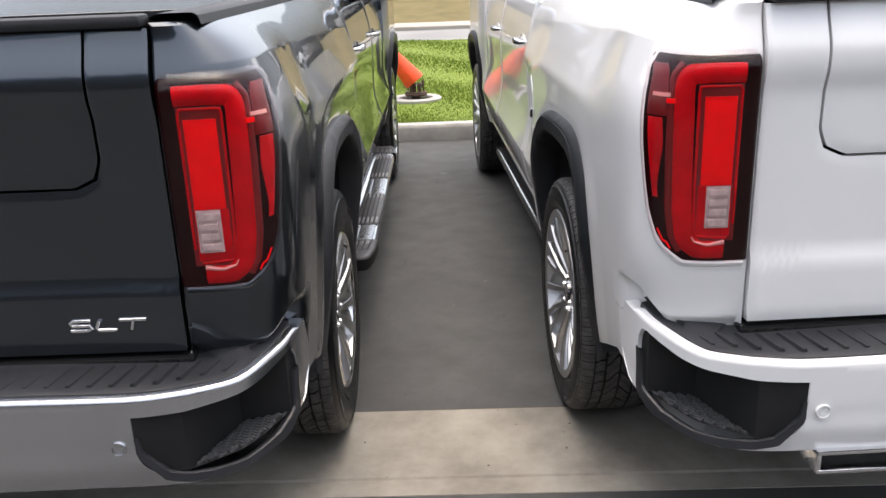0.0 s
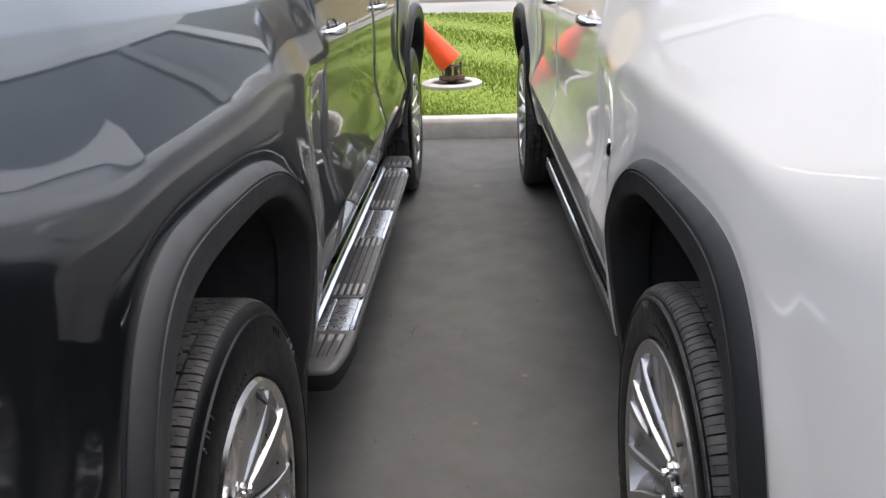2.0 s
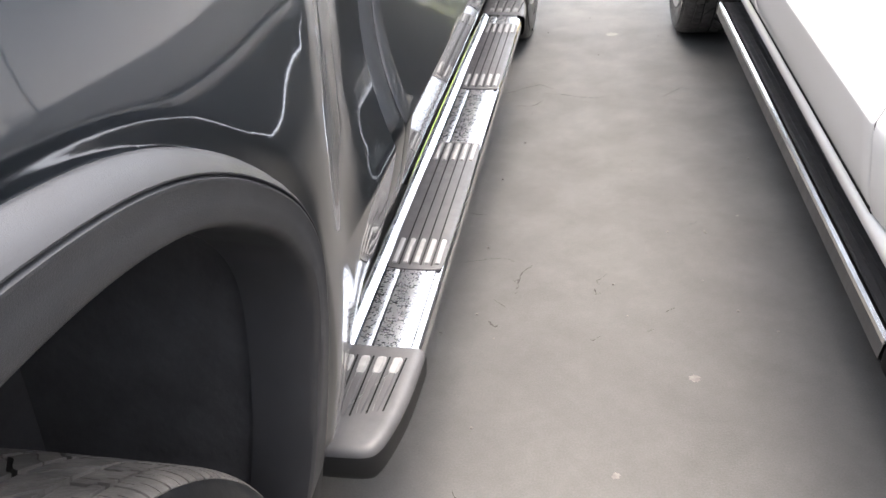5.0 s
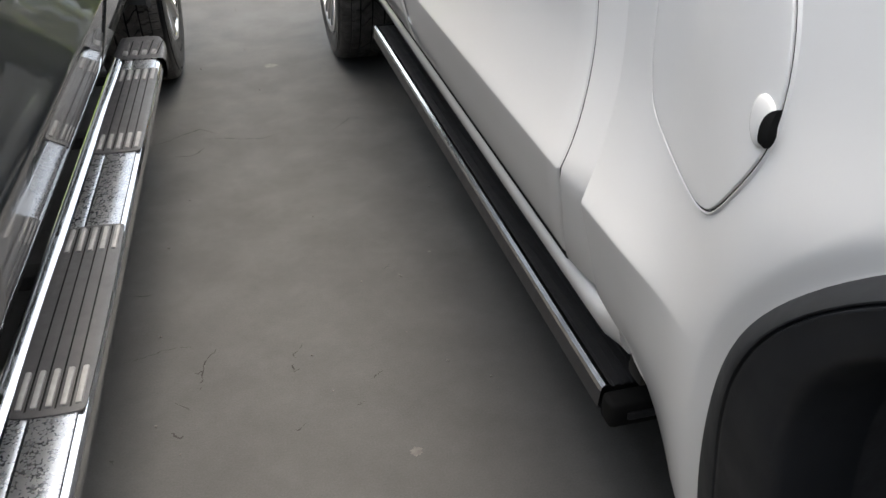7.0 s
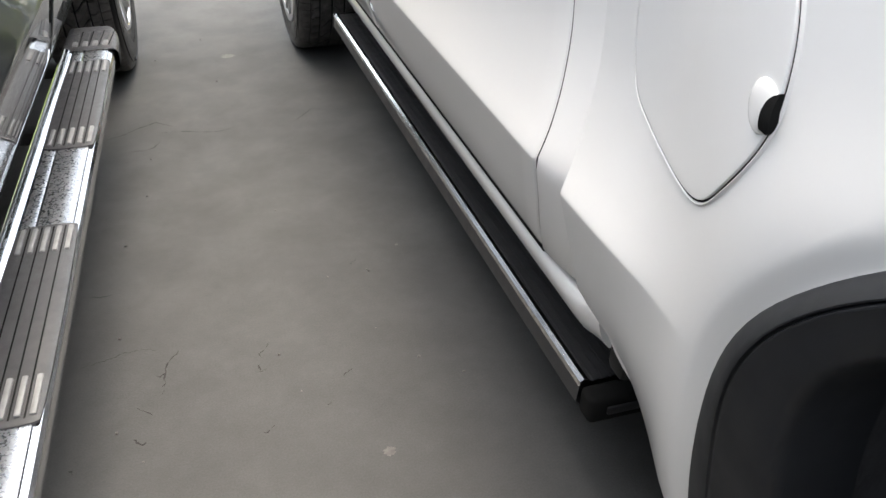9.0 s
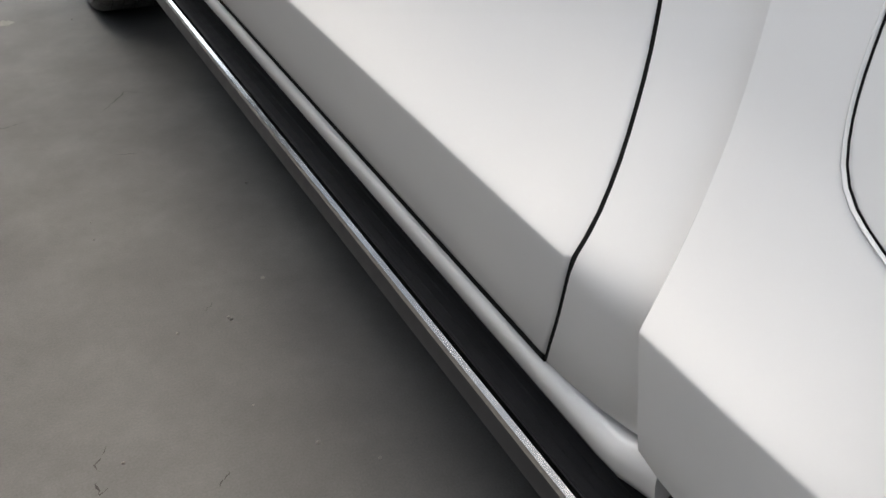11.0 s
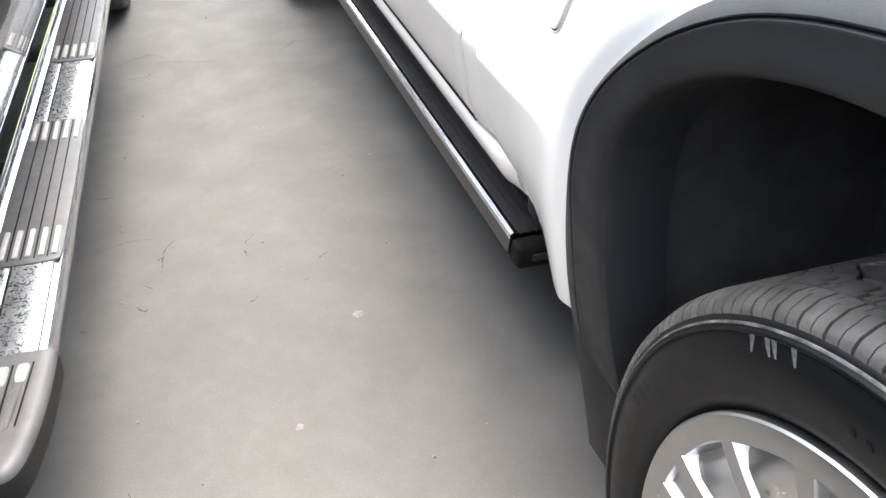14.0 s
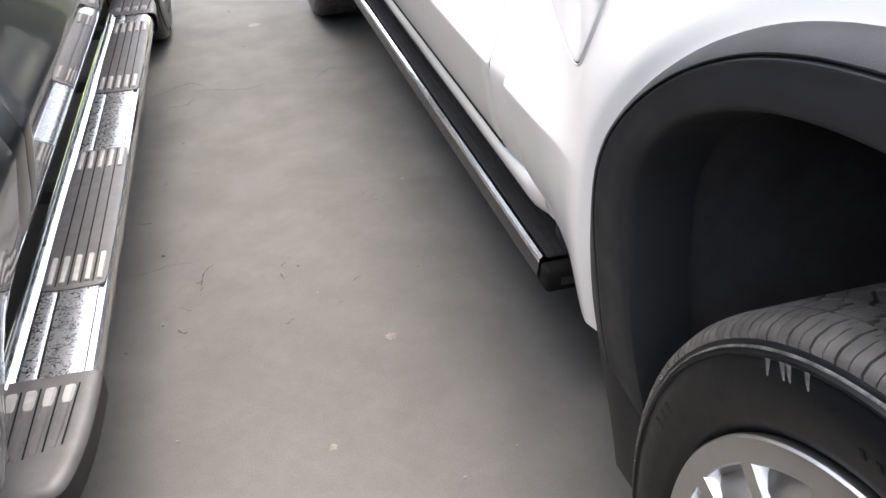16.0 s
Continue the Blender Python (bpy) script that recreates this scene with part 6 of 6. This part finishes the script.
wd = rng.uniform(0.003, 0.006, nb) * (1 + 0.12 * (by - KERB_Y))
ln = rng.uniform(0.0, 0.03, nb)
bz = np.array([lawn_z(a, b) for a, b in zip(bx, by)]) - 0.002
ca, sa = np.cos(ang), np.sin(ang)
co = np.empty((nb, 3, 3))
co[:, 0] = np.stack([bx - ca * wd, by - sa * wd, bz], 1)
co[:, 1] = np.stack([bx + ca * wd, by + sa * wd, bz], 1)
co[:, 2] = np.stack([bx - sa * ln, by + ca * ln, bz + hh], 1)
gm = bpy.data.meshes.new("grass")
gm.from_pydata(co.reshape(-1, 3).tolist(), [], [(3 * i, 3 * i + 1, 3 * i + 2) for i in range(nb)])
gm.materials.append(GRASS)
tagged(new("grass", gm), "short green grass blades on the lawn", "grass", kind="stuff")

# far road, its kerb and a dry bank
sheet("road_3", -60, 60, 13.05, 16.0, 0.13, ROAD, "pale grey street beyond the lawn", "street", 12, 4)
bm = bmesh.new()
add_grid(bm, [[(x, y, z) for y, z in ((13.0, 0.10), (13.0, 0.155), (13.01, 0.16), (13.04, 0.16), (13.05, 0.13))] for x in (-60, -20, 0, 20, 60)])
solid("kerb_2", bm, KERB, "pale street edge beside the lawn", "kerb")
bm = bmesh.new()
add_grid(bm, [[(x, 16.9 + d, 0.13 + h + 0.02 * math.sin(x * 0.9 + d)) for x in [-60 + 3 * i for i in range(41)]] for d, h in ((0, 0), (0.02, 0.12), (0.2, 0.13), (3, 0.3), (8, 0.8), (14, 1.6), (22, 2.2), (40, 2.4))])
solid("bank", bm, DRY, "dry brownish grass bank beyond the street", "bank")

bm = bmesh.new()
add_grid(bm, [[(x, y, z) for y, z in ((16.0, 0.10), (16.0, 0.21), (16.03, 0.23), (16.3, 0.24), (17.0, 0.25))] for x in (-60, -20, 0, 20, 60)])
solid("pavement_2", bm, WALK, "pale concrete pavement beyond the street", "pavement")

# cracks and marks in the asphalt
def crack(pts, w, seed):
    """A broken hairline: it jogs, thins out and drops away in places."""
    rr = random.Random(seed)
    n = max(8, int(sum((Vector(q) - Vector(p)).length for p, q in zip(pts, pts[1:])) / 0.008))
    p = resample([Vector((a, b, 0)) for a, b in pts], n)
    bm = bmesh.new()
    run = []
    for i, q in enumerate(p):
        k = (0.25 + 0.75 * math.sin(math.pi * (i + 0.5) / n)) * rr.uniform(0.15, 1.25) * w * 0.5
        o = Vector((rr.uniform(-1, 1), rr.uniform(-1, 1), 0)) * 0.0032
        d = (p[min(i + 1, n - 1)] - p[max(i - 1, 0)]).normalized()
        nrm = Vector((-d.y, d.x, 0))
        run.append([tuple(q + o + nrm * k + Vector((0, 0, 0.0010))), tuple(q + o + Vector((0, 0, 0.0013))), tuple(q + o - nrm * k + Vector((0, 0, 0.0010)))])
        if (rr.random() < 0.10 or i == n - 1) and len(run) > 1:
            add_grid(bm, run)
            run = []
    part("crack", bm, CRACK, road_lot)


for i, (pts, w) in enumerate((
        ([(-0.404, 1.845), (-0.361, 1.866), (-0.315, 1.912), (-0.248, 1.956), (-0.186, 1.908)], 0.006),
        ([(-0.234, 1.862), (-0.155, 1.857), (-0.075, 1.831), (-0.025, 1.827), (0.029, 1.852)], 0.005),
        ([(-0.322, 1.731), (-0.275, 1.726), (-0.247, 1.744), (-0.230, 1.783)], 0.005),
        ([(0.228, 1.844), (0.271, 1.905), (0.306, 1.958), (0.362, 1.925)], 0.003),
        ([(0.227, 1.585), (0.250, 1.582), (0.274, 1.576)], 0.003),
        ([(-0.147, 0.617), (-0.163, 0.585), (-0.174, 0.548), (-0.170, 0.520), (-0.176, 0.480)], 0.0045),
        ([(-0.192, 0.540), (-0.182, 0.535), (-0.170, 0.545)], 0.006),
        ([(0.060, 0.598), (0.036, 0.566), (0.042, 0.545)], 0.003),
        ([(0.031, 0.528), (0.034, 0.500), (0.046, 0.508)], 0.006),
        ([(-0.350, 0.610), (-0.305, 0.622), (-0.262, 0.640), (-0.224, 0.642), (-0.195, 0.630)], 0.0025),
        ([(-0.227, 0.350), (-0.211, 0.332), (-0.200, 0.338)], 0.005),
        ([(0.028, 0.307), (0.040, 0.312), (0.050, 0.325)], 0.005),
        ([(0.164, 0.357), (0.178, 0.370)], 0.004),
        ([(0.210, 0.440), (0.232, 0.465)], 0.003),
        ([(0.289, 0.882), (0.311, 0.904)], 0.003),
        ([(-0.359, 0.885), (-0.335, 0.880), (-0.314, 0.884)], 0.003),
        ([(-0.344, 0.294), (-0.334, 0.282)], 0.005),
        ([(-0.228, 0.442), (-0.191, 0.417)], 0.0025),
        ([(-0.22, -0.20), (-0.205, -0.23), (-0.215, -0.25), (-0.235, -0.262)], 0.004))):
    crack(pts, w, i)
for cx, cy, r in ((0.269, 0.198, 0.014), (0.10, -0.12, 0.010), (0.43, 0.95, 0.006), (0.02, 2.6, 0.03)):
    bm = bmesh.new()
    rr = random.Random(int(cx * 1000))
    ring = [(cx + r * rr.uniform(0.6, 1.15) * math.cos(a), cy + r * rr.uniform(0.6, 1.15) * math.sin(a), 0.0015) for a in [2 * math.pi * k / 18 for k in range(18)]]
    bm.faces.new([bm.verts.new(p) for p in ring])
    part("pale_mark", bm, PATCH, road_lot, smooth=False)
bm = bmesh.new()
rr = random.Random(9)
for k in range(60):
    x, y, s = rr.uniform(-0.3, 0.6), rr.uniform(-1.6, 3.8), rr.uniform(0.002, 0.005)
    bmesh.ops.create_icosphere(bm, subdivisions=1, radius=s, matrix=Matrix.Translation((x, y, s * 0.5)) @ Matrix.Diagonal((1, rr.uniform(0.6, 1.3), 0.7, 1)))
tagged(new("grit", finish("grit", bm, PATCH, False)), "loose grit crumbs on the asphalt", "grit", kind="stuff")

# ---- valve box with a tipped traffic cone ----
box_x, box_y = -0.315, 5.50
bm = bmesh.new()
lathe(bm, [(0.0, 0.185), (0.035, 0.185), (0.045, 0.195), (0.045, 0.27), (0.035, 0.285), (0.0, 0.285)], 48, "z")
pad = tagged(new("concrete_ring", finish("concrete_ring", bm, KERB)), "round pale concrete ring set in the lawn", "concrete ring")
pad.matrix_world = pose(box_x, box_y, 0.135)
bm = bmesh.new()
lathe(bm, [(0.03, 0.0), (0.028, 0.1), (0.02, 0.19)], 32, "z")
m_ob = part("mulch_fill", bm, MULCH, pad)
valve = thing("iron_valve", pose(box_x + 0.0, box_y, 0.165), "rusty bolted iron pipe flange on the concrete ring", "valve")
bm = bmesh.new()
lathe(bm, [(0.0, 0.05), (0.03, 0.05), (0.035, 0.12), (0.055, 0.125), (0.06, 0.12), (0.075, 0.118), (0.08, 0.07), (0.14, 0.065), (0.145, 0.08), (0.16, 0.08), (0.17, 0.0)], 32, "z")
part("flange", bm, RUST, valve)
for k in range(9):
    a = 2 * math.pi * k / 9
    r, h = 0.085 + 0.012 * math.sin(5 * a), 0.165 + 0.035 * math.sin(3 * a + 1)
    bm = bmesh.new()
    lathe(bm, [(0.05, 0.0), (0.05, 0.016), (0.075, 0.016), (0.078, 0.009), (h - 0.02, 0.009), (h - 0.018, 0.015), (h, 0.014), (h, 0.0)], 8, "z")
    for v in bm.verts:
        v.co.x += r * math.cos(a)
        v.co.y += r * math.sin(a)
    part("bolt", bm, ALU if k % 3 else RUST, valve)
cone = thing("traffic_cone", pose(box_x - 0.02, box_y, 0.365, 0, -38, 0), "faded orange plastic traffic cone tipped over a valve", "traffic cone")
bm = bmesh.new()
lathe(bm, [(-0.02, 0.128), (0.0, 0.130), (0.10, 0.115), (0.30, 0.086), (0.55, 0.048), (0.66, 0.030), (0.67, 0.022), (0.66, 0.018), (0.30, 0.080), (-0.02, 0.122)], 40, "z")
for v in bm.verts:
    v.co *= 0.94
part("cone_body", bm, ORANGE, cone)

# unseen wall, added behind the camera so glossy parts mirror less sky
WALL = material("unseen_wall_dark", (0.085, 0.08, 0.075), 0.9, base2=(0.06, 0.056, 0.052), scale=1.5, bump=0.3, bump_scale=60)
bm = bmesh.new()
box(bm, -30, 30, -17.3, -17.0, 0.0, 6.5)
solid("unseen_wall_south", bm, WALL, "unseen dark wall added across the drive to dim reflections", "wall")
